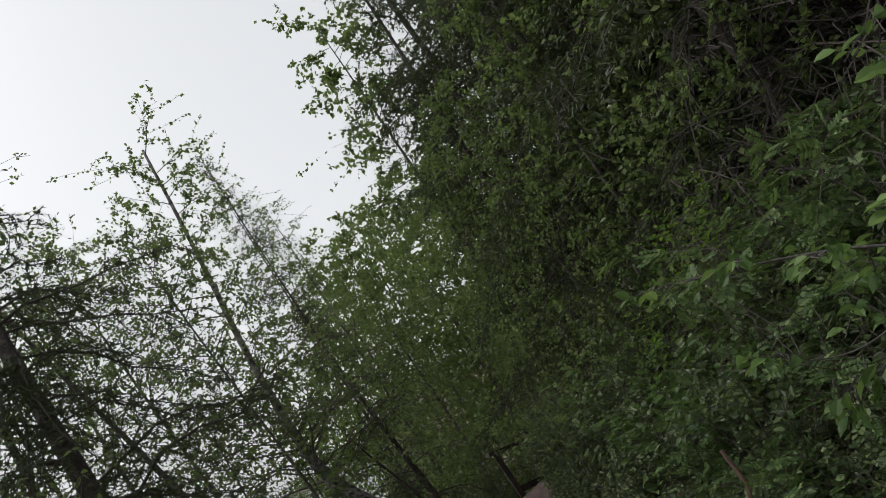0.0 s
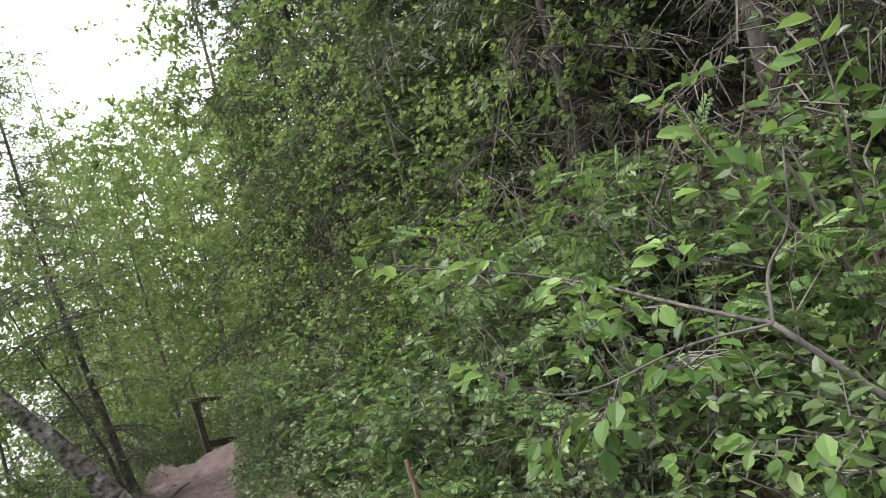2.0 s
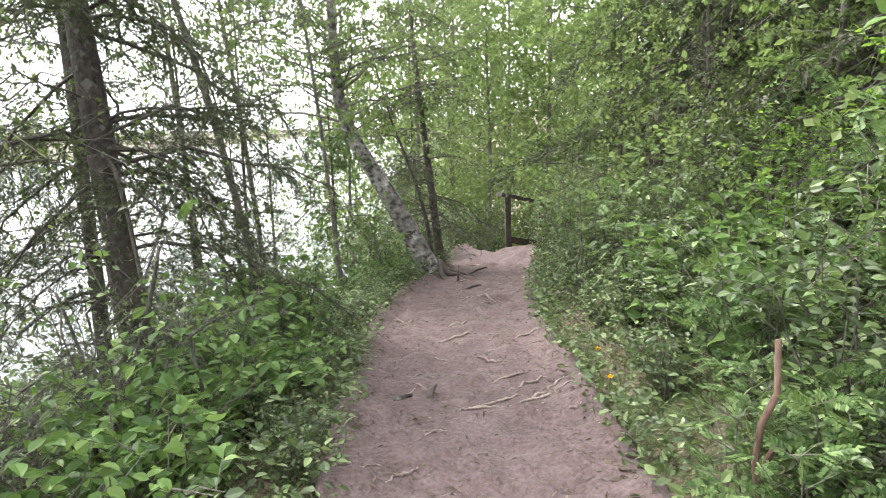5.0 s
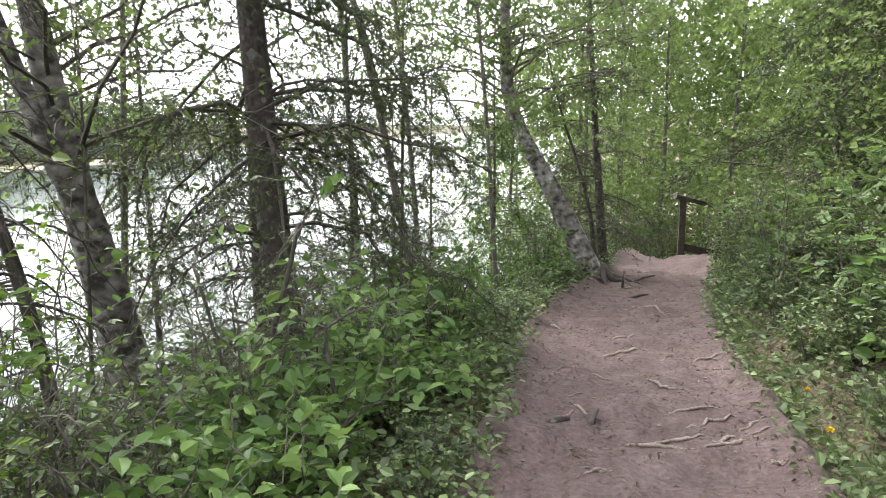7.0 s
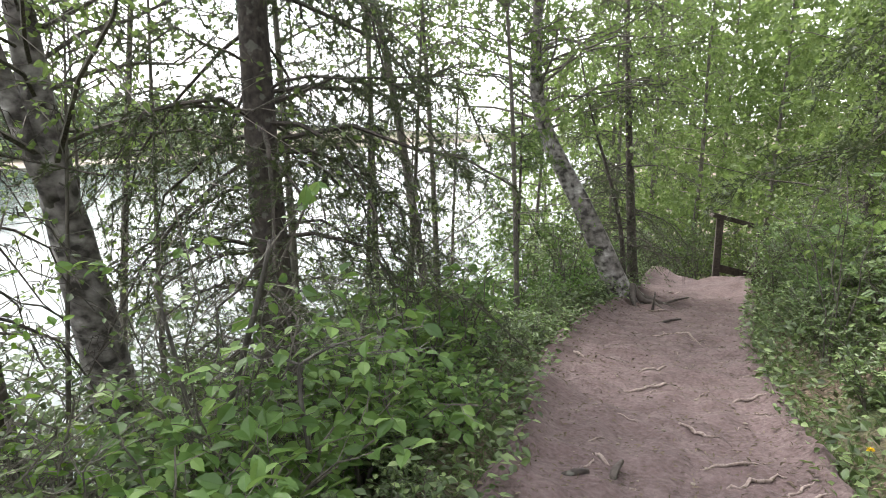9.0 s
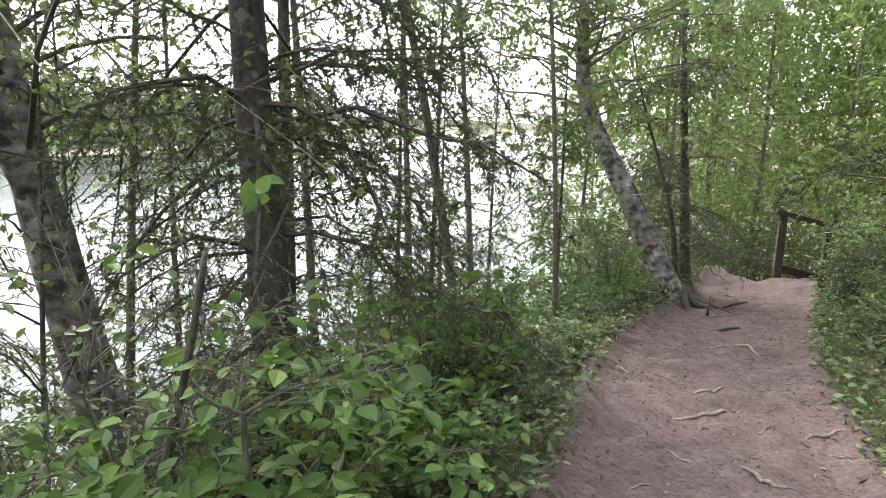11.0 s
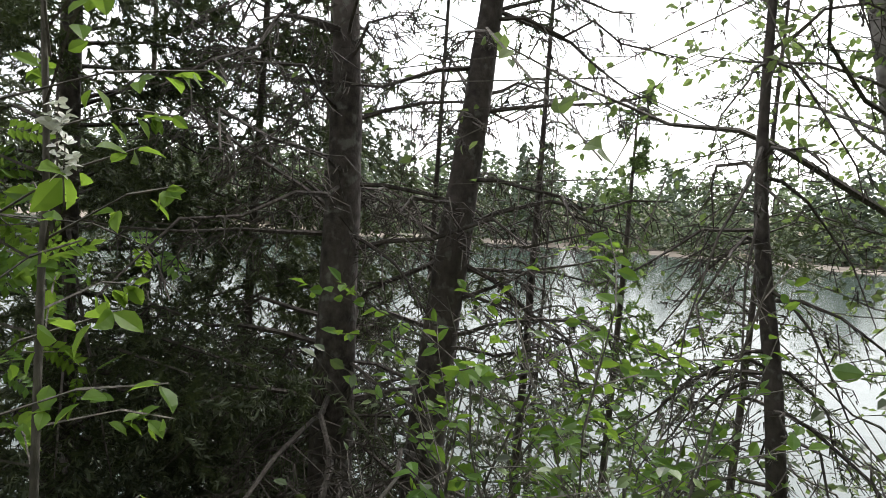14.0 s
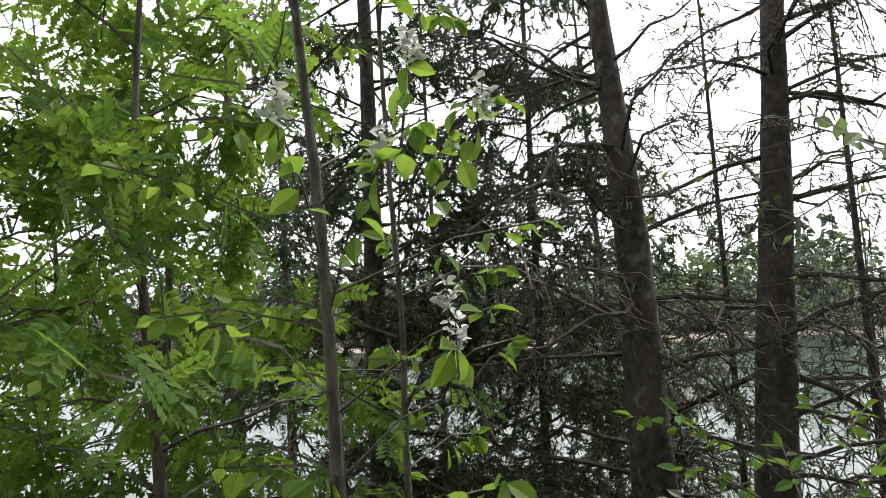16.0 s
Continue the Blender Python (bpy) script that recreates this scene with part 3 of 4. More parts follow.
tagged(spruce("spruce_tree", stand(-4.55, 2.5, (-4.56, 2.5, 1.29), (-4.57, 2.52, 3.3), (-4.6, 2.5, 6.5)), 0.085, 0, None, 25, 0.2, 2.2, 0.5, 18.0, low=0.2, needle_n=170, needle_l=0.045, live_twigs=False), "dense dark spruce with hanging needled limbs", "tree")
tagged(spruce("spruce_tree", stand(-5.2, 3.35, (-5.2, 3.35, 1.0), (-5.25, 3.4, 5.6)), 0.045, 0, None, 26, 0.2, 2.2, 0.6, 26.0, low=0.2, needle_n=190, live_twigs=False), "dense dark spruce with hanging needled limbs", "tree")
tagged(spruce("spruce_tree", stand(-5.0, 5.15, (-5.0, 5.15, 1.0), (-5.0, 5.1, 4.5)), 0.035, 0, None, 32, 1.2, 1.2, 0.7, 16.0, low=-0.8, dead_twigs=14, needle_n=60), "thin half-dead spruce with brown hanging twigs", "tree")
tagged(spruce("young_spruce", stand(-6.15, 6.1, (-6.15, 6.1, 1.3), (-6.16, 6.08, 2.6)), 0.035, 0, None, 27, -6.0, 1.15, 0.15, 17.0, M_NEEDLE_YOUNG, low=0.3, needle_n=190, needle_l=0.05, split=False), "young spruce with light green needles", "tree")
tagged(spruce("spruce_tree", stand(-0.22, 14.5, (-0.4, 14.54, 1.0), (-0.53, 14.54, 2.25), (-0.68, 14.54, 3.9), (-0.8, 14.5, 9.0)), 0.075, 0, None, 28, 0.9, 1.7, 0.4, 12.0, low=0.7, needle_n=80), "slim spruce with drooping limbs beside the trail", "tree")
tagged(spruce("spruce_tree", stand(-0.35, 14.2, (-0.5, 14.04, 0.52), (-0.77, 14.03, 1.37), (-1.09, 14.02, 2.22), (-1.6, 14.0, 4.4)), 0.04, 0, None, 29, 0.8, 1.0, 0.35, 9.0, low=0.3, needle_n=60), "thin leaning spruce beside the trail", "tree")
tagged(spruce("spruce_tree", stand(-4.4, 10.2, (-4.4, 10.2, 2.0), (-4.5, 10.2, 9.0)), 0.1, 0, None, 30, -1.0, 1.7, 0.4, 11.0, low=-1.2, needle_n=55), "dark spruce on the lake bank", "tree")
tagged(spruce("young_spruce", stand(-1.85, 12.4, (-1.85, 12.4, 1.0), (-1.9, 12.4, 3.2)), 0.03, 0, None, 31, -3.0, 1.3, 0.35, 16.0, M_NEEDLE_YOUNG, low=0.2, split=False, needle_n=120), "young spruce with light green needles", "tree")
tagged(spruce("young_spruce", stand(-2.9, 10.9, (-2.9, 10.9, 0.5), (-2.9, 10.9, 2.2)), 0.03, 0, None, 33, -3.0, 1.2, 0.35, 15.0, M_NEEDLE, low=0.2, split=False, needle_n=110), "young dark spruce on the lake bank", "tree")

BIRCH_LABEL = "leaning birch with grey-white peeling bark"
tagged(broadleaf("birch_tree", [(-0.2, 13.5, -0.75), (-0.45, 13.34, -0.4), (-0.8, 13.33, 0.34), (-1.08, 13.32, 0.9), (-1.48, 13.29, 1.54), (-1.73, 13.26, 2.02), (-1.86, 13.24, 2.65), (-1.85, 13.24, 3.35), (-1.9, 13.24, 4.5), (-1.7, 13.2, 6.5), (-1.6, 13.2, 9.0)], 0.165, 41, LEAF_FAR, M_BIRCH_LEAF, M_BIRCH, 0.47, 66, 2.5, 0.072, 12, 16,
       extra=[([(-1.85, 13.24, 2.95), (-1.6, 13.26, 3.2), (-1.3, 13.3, 3.2), (-1.05, 13.32, 3.0)], 0.035)]), BIRCH_LABEL, "tree")
tagged(broadleaf("birch_tree", stand(-3.65, 7.35, (-3.79, 7.19, -0.27), (-3.93, 7.03, 0.87), (-4.03, 6.92, 1.7), (-4.06, 6.84, 2.5), (-4.2, 6.7, 4.0), (-4.4, 6.6, 8.0)), 0.165, 42, LEAF_MID, M_BIRCH_LEAF, M_BIRCH, 0.46, 44, 2.2, 0.052, 11, 11,
       extra=[([(-3.97, 6.93, 1.35), (-4.06, 6.80, 1.75), (-4.14, 6.72, 2.2), (-4.28, 6.58, 3.0)], 0.085)]), "forked birch with rough grey-white bark and a broken stem", "tree")
for q, (x, y, dx, dy, h, r) in enumerate([(-2.2, 9.85, -1.7, -0.7, 8.5, 0.045), (-2.05, 8.3, 0.05, 0.0, 3.6, 0.02), (-3.4, 9.2, -0.9, 0.5, 9.0, 0.04), (-1.6, 11.2, -0.7, 0.3, 7.5, 0.03), (-5.2, 8.6, 0.4, 0.3, 8.5, 0.045), (-2.7, 11.8, -0.9, 0.4, 9.0, 0.04), (-4.2, 13.4, -0.6, 0.3, 10.5, 0.06), (-0.6, 19.4, -0.3, 0.2, 12.5, 0.05), (0.3, 22.5, -0.3, 0.2, 13.5, 0.05), (-3.94, 6.76, 0.1, 0.2, 4.6, 0.02), (-4.21, 7.34, -0.1, 0.1, 4.8, 0.02)]):
    z = gz(x, y)
    high = h > 5
    tagged(broadleaf("sapling", [(x, y, z - 0.15), (x + dx * 0.3, y + dy * 0.3, z + h * 0.35), (x + dx * 0.8, y + dy * 0.8, z + h * 0.75), (x + dx, y + dy, z + h)], r, 50 + q, LEAF_FAR, M_BIRCH_LEAF, M_STEM, 0.42 if high else 0.22, 54 if high else 26, 1.5 if high else 1.2, 0.06 if high else 0.05, 9 if high else 6, 9 if high else 6, sides=7),
           "slender leafy sapling on the lake bank", "tree", "saplings on the bank")

# ---- woods: beyond the crest and on the hillside ----
poplar = tagged(broadleaf("poplar_tree", [(0, 0, -0.3), (0.1, 0, 3), (0.0, 0.1, 6), (0.1, 0, 9.5)], 0.06, 61, LEAF_FAR, M_BIRCH_LEAF, M_STEM, 0.03, 62, 2.1, 0.105, 12, 13, rise=0.45, sides=7, fine=False), "young poplar with fresh yellow-green leaves", "tree", "poplars beyond the crest")
hill_spruce = tagged(spruce("spruce_tree", [(0, 0, -0.3), (0.05, 0, 4), (0, 0, 11)], 0.075, 0, None, 62, 2.6, 2.5, 0.6, 8.0, low=0.3, split=False, needle_n=24, needle_l=0.075, twig_r=0.005, subs=3, live_twigs=False), "tall hillside spruce with hanging grey dead twigs", "tree", "spruces on the hillside")
hill_spruce2 = tagged(spruce("spruce_tree", [(0, 0, -0.3), (-0.05, 0.05, 4), (0.1, 0, 9.5)], 0.07, 0, None, 63, 0.8, 2.3, 0.55, 9.0, low=0.2, split=False, needle_n=26, needle_l=0.075, twig_r=0.005, subs=3, live_twigs=False), "hillside spruce with drooping needled limbs", "tree", "spruces on the hillside")


dense_spruce = tagged(spruce("spruce_tree", [(0, 0, -0.3), (0.05, 0, 4), (0, 0.1, 11)], 0.085, 0, None, 66, 0.9, 2.5, 0.6, 12.0, low=0.2, split=False, needle_n=52, needle_l=0.07, twig_r=0.005, subs=3, live_twigs=False), "dense dark spruce standing on the hillside", "tree", "dark spruces on the hillside")
bank_spruce = tagged(spruce("spruce_tree", [(0, 0, -0.3), (0.05, 0, 3), (0, 0, 8)], 0.045, 0, None, 65, 1.4, 1.7, 0.55, 12.0, low=0.5, split=False, needle_n=48, needle_l=0.06, live_twigs=False), "dark spruce on the steep lake bank", "tree", "spruces on the lake bank")


def place(ob, x, y, turn, size=1.0, dz=0.0, first=False):
    m = pose(x, y, gz(x, y) + dz, 0, 0, turn)
    if first:
        ob.matrix_basis = m @ Matrix.Scale(size, 4)
        return ob
    c = copy_thing(ob, m)
    c.scale = (size, size, size)
    return c


for k, (x, y, s) in enumerate([(1.2, 21.0, 1.0), (-0.8, 20.0, 0.9), (3.2, 22.0, 1.05), (0.4, 24.5, 1.25), (2.4, 26.5, 1.3), (5.0, 20.5, 0.9), (-2.6, 22.5, 0.9), (4.6, 25.0, 1.2), (-1.4, 28.0, 1.2), (4.0, 17.6, 0.7), (7.0, 23.0, 1.1), (2.7, 13.6, 1.0), (-2.2, 17.6, 0.75), (2.6, 19.6, 0.8), (2.15, 8.7, 0.46), (2.0, 10.8, 0.5), (2.35, 6.9, 0.45), (2.6, 5.0, 0.5), (1.5, 29.0, 1.3), (3.6, 30.0, 1.4), (6.0, 28.0, 1.3), (0.6, 33.0, 1.5), (8.5, 26.0, 1.3)]):
    place(poplar, x, y, 77 * k, s, first=k == 0)
for k, (x, y, s) in enumerate([(3.7, 9.4, 1.0), (3.9, 6.6, 1.0), (5.6, 11.0, 1.0), (5.0, 7.9, 1.1), (4.6, 4.4, 1.0), (3.9, 2.6, 0.95), (2.9, 5.3, 0.85), (3.1, 3.9, 0.9), (2.8, 7.4, 0.8)]):
    place(hill_spruce, x, y, 61 * k, s, first=k == 0)
for k, (x, y, s) in enumerate([(3.1, 11.6, 1.05), (4.6, 9.4, 1.1), (5.6, 13.5, 1.1), (4.4, 15.6, 0.95), (6.6, 9.2, 1.15), (2.9, 8.0, 0.7), (-5.8, 0.6, 1.0), (-6.6, 3.6, 0.8)]):
    place(hill_spruce2, x, y, 97 * k, s, first=k == 0)

for k, (x, y, s) in enumerate([(2.9, 10.2, 1.0), (3.5, 8.5, 1.05), (4.5, 12.0, 1.1), (3.5, 6.2, 0.95), (5.4, 6.1, 1.15), (5.6, 9.9, 1.2), (4.9, 3.2, 1.1), (6.8, 7.5, 1.2), (6.8, 4.4, 1.2), (7.0, 12.4, 1.2), (6.4, 1.6, 1.2), (8.4, 9.6, 1.3)]):
    place(dense_spruce, x, y, 53 * k, s, first=k == 0)
for k, (x, y, s) in enumerate([(-6.2, 7.2, 1.0), (-5.9, 4.5, 0.9), (-6.4, 2.2, 1.0), (-5.6, 9.9, 1.0), (-3.9, 12.0, 0.9), (-6.9, 5.6, 0.75), (-5.4, 1.3, 1.0), (-3.2, 14.2, 0.8)]):
    place(bank_spruce, x, y, 83 * k, s, first=k == 0)

# ---- shrubs ----
LAB_OVAL = "serviceberry bush with oval fresh green leaves"
LAB_BUSH = "dense wild rose bush with small green leaves"
LAB_PIN = "mountain ash shrub with feather-shaped leaves"
ovals = [tagged(shrub("serviceberry_bush", h, 0.75, n, 70 + i, LEAF_FULL, M_OVAL, 0.086, 7, 4, 0.010), LAB_OVAL, "bush", "serviceberry bushes") for i, (h, n) in enumerate([(1.0, 6), (1.25, 7), (0.8, 6)])]
bushes = [tagged(shrub("rose_bush", h, 0.7, n, 80 + i, LEAF_MID, M_BUSH, 0.052, 10, 7, 0.006, low=0.08, fine=True), LAB_BUSH, "bush", "rose bushes") for i, (h, n) in enumerate([(0.8, 9), (1.1, 10), (0.6, 8)])]
pins = [tagged(shrub("mountain_ash_shrub", h, 0.7, n, 90 + i, PINNATE, M_ROWAN, 0.13, 7, 4, 0.006), LAB_PIN, "bush", "mountain ash shrubs") for i, (h, n) in enumerate([(1.0, 5), (1.5, 6)])]
tall = [tagged(shrub("alder_bush", h, 1.0, n, 95 + i, LEAF_MID, M_BUSH, 0.072, 14, 9, 0.012, low=0.1, fine=True), "tall leafy alder bush on the bank", "bush", "alder bushes") for i, (h, n) in enumerate([(1.9, 8), (2.6, 8)])]
lime = tagged(shrub("raspberry_bush", 2.2, 0.8, 9, 97, LEAF_MID, M_PINNATE, 0.056, 13, 9, 0.006, low=0.15), "tall raspberry bush with bright lime-green leaves", "bush", "raspberry bushes")
willows = [tagged(shrub("willow_shoots", h, 0.5, n, 98 + i, LEAF_MID, M_BIRCH_LEAF, 0.042, 9, 4, 0.0075, low=0.3), "thin upright willow shoots with sparse small leaves", "bush", "willow shoots") for i, (h, n) in enumerate([(1.7, 4), (2.3, 4)])]
used = set()
rng = np.random.default_rng(5)


def put(ob, x, y, size=1.0):
    first = ob.name not in used
    used.add(ob.name)
    return place(ob, x, y, rng.uniform(0, 360), size, -0.02, first)


def bank(side, y0, y1, n, lo, hi, kinds, size, clear=0.95):
    """Shrubs strewn along the trail, between lo and hi metres from its edge."""
    for k in range(n):
        y = y0 + (y1 - y0) * (k + rng.uniform()) / n
        d = lo + (hi - lo) * rng.uniform()
        x = float(centre(y)) + side * (float(half(y)) + d)
        if min((x - e[1][0]) ** 2 + (y - e[1][1]) ** 2 for e in PATH) < clear ** 2:
            continue
        put(kinds[rng.integers(len(kinds))], x, y, size * rng.uniform(0.8, 1.2))


bank(1, 1.5, 18, 52, 0.35, 0.8, bushes[::2], 0.75)
bank(1, 1.5, 18, 60, 0.8, 1.8, bushes + pins[:1], 1.0)
bank(1, 1.5, 18, 50, 1.6, 3.0, bushes + tall[:1] + pins, 1.2)
bank(1, 3.0, 18, 20, 2.4, 4.2, tall[:1] + bushes[1:2], 1.1)
bank(1, 2.5, 11, 18, 0.5, 1.8, bushes + pins + pins, 0.9)
bank(1, 4.3, 8.0, 22, 0.35, 1.5, bushes + pins[:1] + ovals[:1], 0.9)
bank(-1, 4.2, 16, 40, 0.15, 0.6, bushes[::2] + ovals[2:], 0.55)
bank(-1, 4.0, 14, 30, 0.5, 1.6, bushes[:1] + ovals + ovals, 0.85)
bank(-1, 4.7, 9, 10, 0.7, 2.0, ovals, 0.95)
bank(-1, 5.0, 13, 24, 1.6, 4.2, bushes[1:2] + ovals + tall[:1], 1.0)
bank(-1, 6.0, 15, 11, 0.35, 2.0, willows, 0.8)
bank(1, 8, 17, 12, 0.4, 1.6, willows, 0.9)
bank(-1, 13, 20, 26, 0.4, 3.0, bushes + tall[:1], 1.0)
bank(1, -5, 2.0, 26, 0.4, 2.8, bushes + pins[:1], 1.0)
bank(-1, -5, 2.2, 26, 0.5, 3.0, bushes, 0.9)
for x, y, s in [(1.2, 18.9, 1.0), (0.2, 19.2, 0.9), (2.2, 19.0, 0.9), (-0.8, 18.4, 0.9), (3.2, 18.4, 0.9), (0.8, 20.2, 1.0), (-0.3, 18.0, 0.6)]:
    put(tall[0], x, y, s)
for x, y, s in [(-2.75, 4.95, 1.08), (-3.3, 5.3, 1.1), (1.9, 5.2, 0.75), (1.7, 6.4, 0.7)]:
    put(lime, x, y, s)
for x, y, s in [(-2.7, 6.3, 0.62), (-3.0, 8.0, 0.75), (-3.6, 5.6, 0.8), (-3.9, 7.6, 0.8), (-2.9, 9.3, 0.7), (-4.4, 6.2, 0.9)]:
    put(tall[1], x, y, s)
for x, y, s in [(2.05, 14.2, 0.8), (1.85, 13.0, 0.7), (2.5, 15.6, 0.8), (2.4, 16.2, 0.6)]:
    put(tall[0], x, y, s)
for x, y, s in [(1.85, 14.9, 1.1), (1.75, 13.9, 1.1), (2.0, 15.6, 1.2)]:
    put(bushes[1], x, y, s)
brush = [tagged(shrub("bare_brush", h, 0.8, 9, 130 + i, LEAF_MID, M_BUSH, 0.045, 22, 1, 0.009, low=0.05), "dark tangled brush of mostly bare twigs", "bush", "bare brush on the bank") for i, h in enumerate((1.5, 2.1))]
bank(-1, 4.6, 9.5, 18, 1.0, 2.6, brush, 0.9)
bank(-1, 4.6, 11.5, 16, 1.8, 3.6, brush + tall[:1], 0.9)
leaning = [tagged(shrub("serviceberry_bush", 1.35, 0.5, 5, 76 + i, LEAF_FULL, M_OVAL, 0.066, 9, 6, 0.008, lean=(-0.62, 0.0)), "serviceberry bush leaning over the trail's edge", "bush", "serviceberry bushes") for i in range(2)]
place(leaning[0], -2.05, 5.6, 180, 1.2, first=True)
place(leaning[1], -2.1, 6.3, 195, 1.1, first=True)
place(leaning[1], -2.1, 4.9, 165, 1.1)
for x, y, s in [(1.3, 3.4, 0.8), (1.9, 3.0, 1.0)]:
    put(ovals[1], x, y, s)
for x, y, s in [(-1.75, 5.6, 1.0), (-1.85, 5.0, 1.05), (-1.6, 6.3, 0.9), (-1.75, 7.0, 0.8)]:
    put(ovals[0], x, y, s)


def bough_bush(name, stems, sprays, label, mat, leaf_size, seed, per_spray=12):
    """A bush on known stem lines: each stem a part, with leafy sprays along the ends."""
    rng = np.random.default_rng(seed)
    x, y = stems[0][0][0][:2]
    base = np.array([x, y, gz(x, y)])
    root = new(name)
    root.location = base
    for k, (ln, r0, r1) in enumerate(stems):
        part("stem", tube(smooth_line(np.array(ln) - base, 18), [r0, (r0 + r1) / 2, r1], 8, seed + k, 0.07), M_GREY_STEM, root, smooth=True)
    t0, t1, lp, lo = [], [], [], []
    for q, g in sprays:
        q, g = np.array(q, float) - base, np.array(g, float) - base
        e = (q + g) / 2 + rng.normal(size=3) * 0.02
        t0 += [q, e]
        t1 += [e, g]
        d = (g - q) / (np.linalg.norm(g - q) + 1e-9)
        sd = np.cross(d, (0, 0, 1))
        for j in range(per_spray):
            u = 0.35 + 0.65 * (j + rng.uniform()) / per_spray
            b = q + (g - q) * u
            tip = b + (sd * (1 if j % 2 else -1) * 0.9 + d * 0.5 + rng.normal(size=3) * 0.3) * 0.05
            t0.append(b)
            t1.append(tip)
            lp.append(tip)
            lo.append(sd * (1 if j % 2 else -1) * 0.7 + d * 0.6)
        lp.append(g)
        lo.append(d)
    part("twig_tangle", prisms(t0, t1, 0.0026, 0.0012), M_GREY_STEM, root, kind="stuff")
    part("foliage", leaves(lp, lo, leaf_size, LEAF_FULL, rng, 0.8, 0.35), mat, root, kind="stuff")
    return tagged(root, label, "bush")


bough_bush("serviceberry_bush",
           [([(1.30, 2.15, 0.85), (1.2, 2.3, 1.25), (1.02, 2.55, 1.62), (0.90, 2.69, 1.83)], 0.013, 0.007),
            ([(0.90, 2.69, 1.83), (0.86, 2.92, 1.90), (0.806, 3.10, 1.98), (0.66, 3.24, 2.06), (0.531, 3.34, 2.12), (0.45, 3.60, 2.16)], 0.0058, 0.002),
            ([(0.90, 2.69, 1.83), (0.965, 2.72, 1.944), (0.975, 2.64, 2.02), (0.99, 2.62, 2.2)], 0.005, 0.002),
            ([(0.90, 2.69, 1.83), (0.72, 2.78, 1.84), (0.46, 2.85, 1.80), (0.30, 2.91, 1.88)], 0.0036, 0.0016)],
           [((0.72, 2.78, 1.84), (0.53, 2.60, 1.85)), ((0.55, 2.82, 1.82), (0.455, 2.82, 1.74)), ((0.46, 2.85, 1.80), (0.40, 2.94, 1.69)), ((0.40, 2.88, 1.84), (0.27, 2.91, 1.93)), ((0.86, 2.92, 1.90), (0.68, 2.90, 1.93)),
            ((0.806, 3.10, 1.98), (0.66, 3.05, 2.02)), ((0.66, 3.24, 2.06), (0.55, 3.2, 2.12)), ((0.531, 3.34, 2.12), (0.42, 3.62, 2.18)), ((0.965, 2.72, 1.944), (0.80, 2.85, 2.05)), ((0.975, 2.64, 2.02), (0.93, 2.70, 2.22)),
            ((1.1, 2.45, 1.5), (0.85, 2.60, 1.52)), ((1.05, 2.5, 1.57), (0.72, 2.72, 1.62)), ((1.15, 2.38, 1.4), (0.9, 2.5, 1.35))],
           "serviceberry bough with grey bark and large oval leaves", M_OVAL, 0.058, 120, 13)
bough_bush("serviceberry_bush",
           [([(-2.29, 5.88, -0.24), (-2.21, 5.81, 0.13), (-2.16, 5.79, 0.34), (-1.95, 5.72, 0.80), (-1.78, 5.64, 1.21), (-1.70, 5.61, 1.48)], 0.022, 0.009),
            ([(-2.16, 5.79, 0.34), (-2.17, 5.77, 0.61), (-2.21, 5.72, 0.98), (-2.26, 5.68, 1.25)], 0.013, 0.006),
            ([(-2.21, 5.81, 0.13), (-2.02, 5.85, 0.44), (-1.91, 5.91, 0.75)], 0.010, 0.005)],
           [((-1.95, 5.72, 0.80), (-1.64, 5.85, 0.94)), ((-1.78, 5.64, 1.21), (-1.51, 5.81, 1.32)), ((-1.70, 5.61, 1.48), (-1.59, 5.68, 1.64)), ((-2.26, 5.68, 1.25), (-2.49, 5.61, 1.34)), ((-2.21, 5.72, 0.98), (-2.49, 5.95, 1.07)), ((-1.91, 5.91, 0.75), (-1.67, 6.08, 0.86)), ((-2.26, 5.68, 1.25), (-2.10, 5.81, 1.42)), ((-2.02, 5.85, 0.44), (-1.78, 5.68, 0.53))],
           "serviceberry bush with bare grey forked stems", M_OVAL, 0.068, 121, 7)
bough_bush("serviceberry_bush",
           [([(-1.55, 5.61, 0.69), (-1.59, 5.61, 0.92), (-1.59, 5.61, 1.03)], 0.011, 0.006),
            ([(-1.59, 5.61, 1.03), (-1.68, 5.57, 1.07), (-1.76, 5.60, 1.12)], 0.006, 0.003),
            ([(-1.59, 5.61, 1.03), (-1.51, 5.71, 1.08), (-1.37, 5.83, 1.11)], 0.006, 0.003)],
           [((-1.73, 5.50, 1.01), (-1.80, 5.31, 1.08)), ((-1.71, 5.54, 1.05), (-1.80, 5.77, 1.28)), ((-1.67, 5.59, 1.09), (-1.53, 5.61, 1.20)), ((-1.61, 5.63, 1.10), (-1.43, 5.60, 1.21)), ((-1.56, 5.66, 1.08), (-1.28, 5.65, 1.16)), ((-1.53, 5.74, 1.07), (-1.16, 5.81, 1.17)), ((-1.59, 5.61, 1.03), (-1.66, 5.41, 1.12)), ((-1.50, 5.68, 1.05), (-1.22, 5.71, 1.10)), ((-1.48, 5.78, 1.10), (-1.26, 5.95, 1.19)), ((-1.65, 5.48, 1.01), (-1.74, 5.32, 0.99)), ((-1.44, 5.71, 1.05), (-1.10, 5.80, 1.10))],
           "serviceberry bush spreading broad leaves over the trail's edge", M_OVAL, 0.074, 122, 7)
cut = new("cut_stem")
cut.location = (0.62, 4.40, gz(0.62, 4.40))
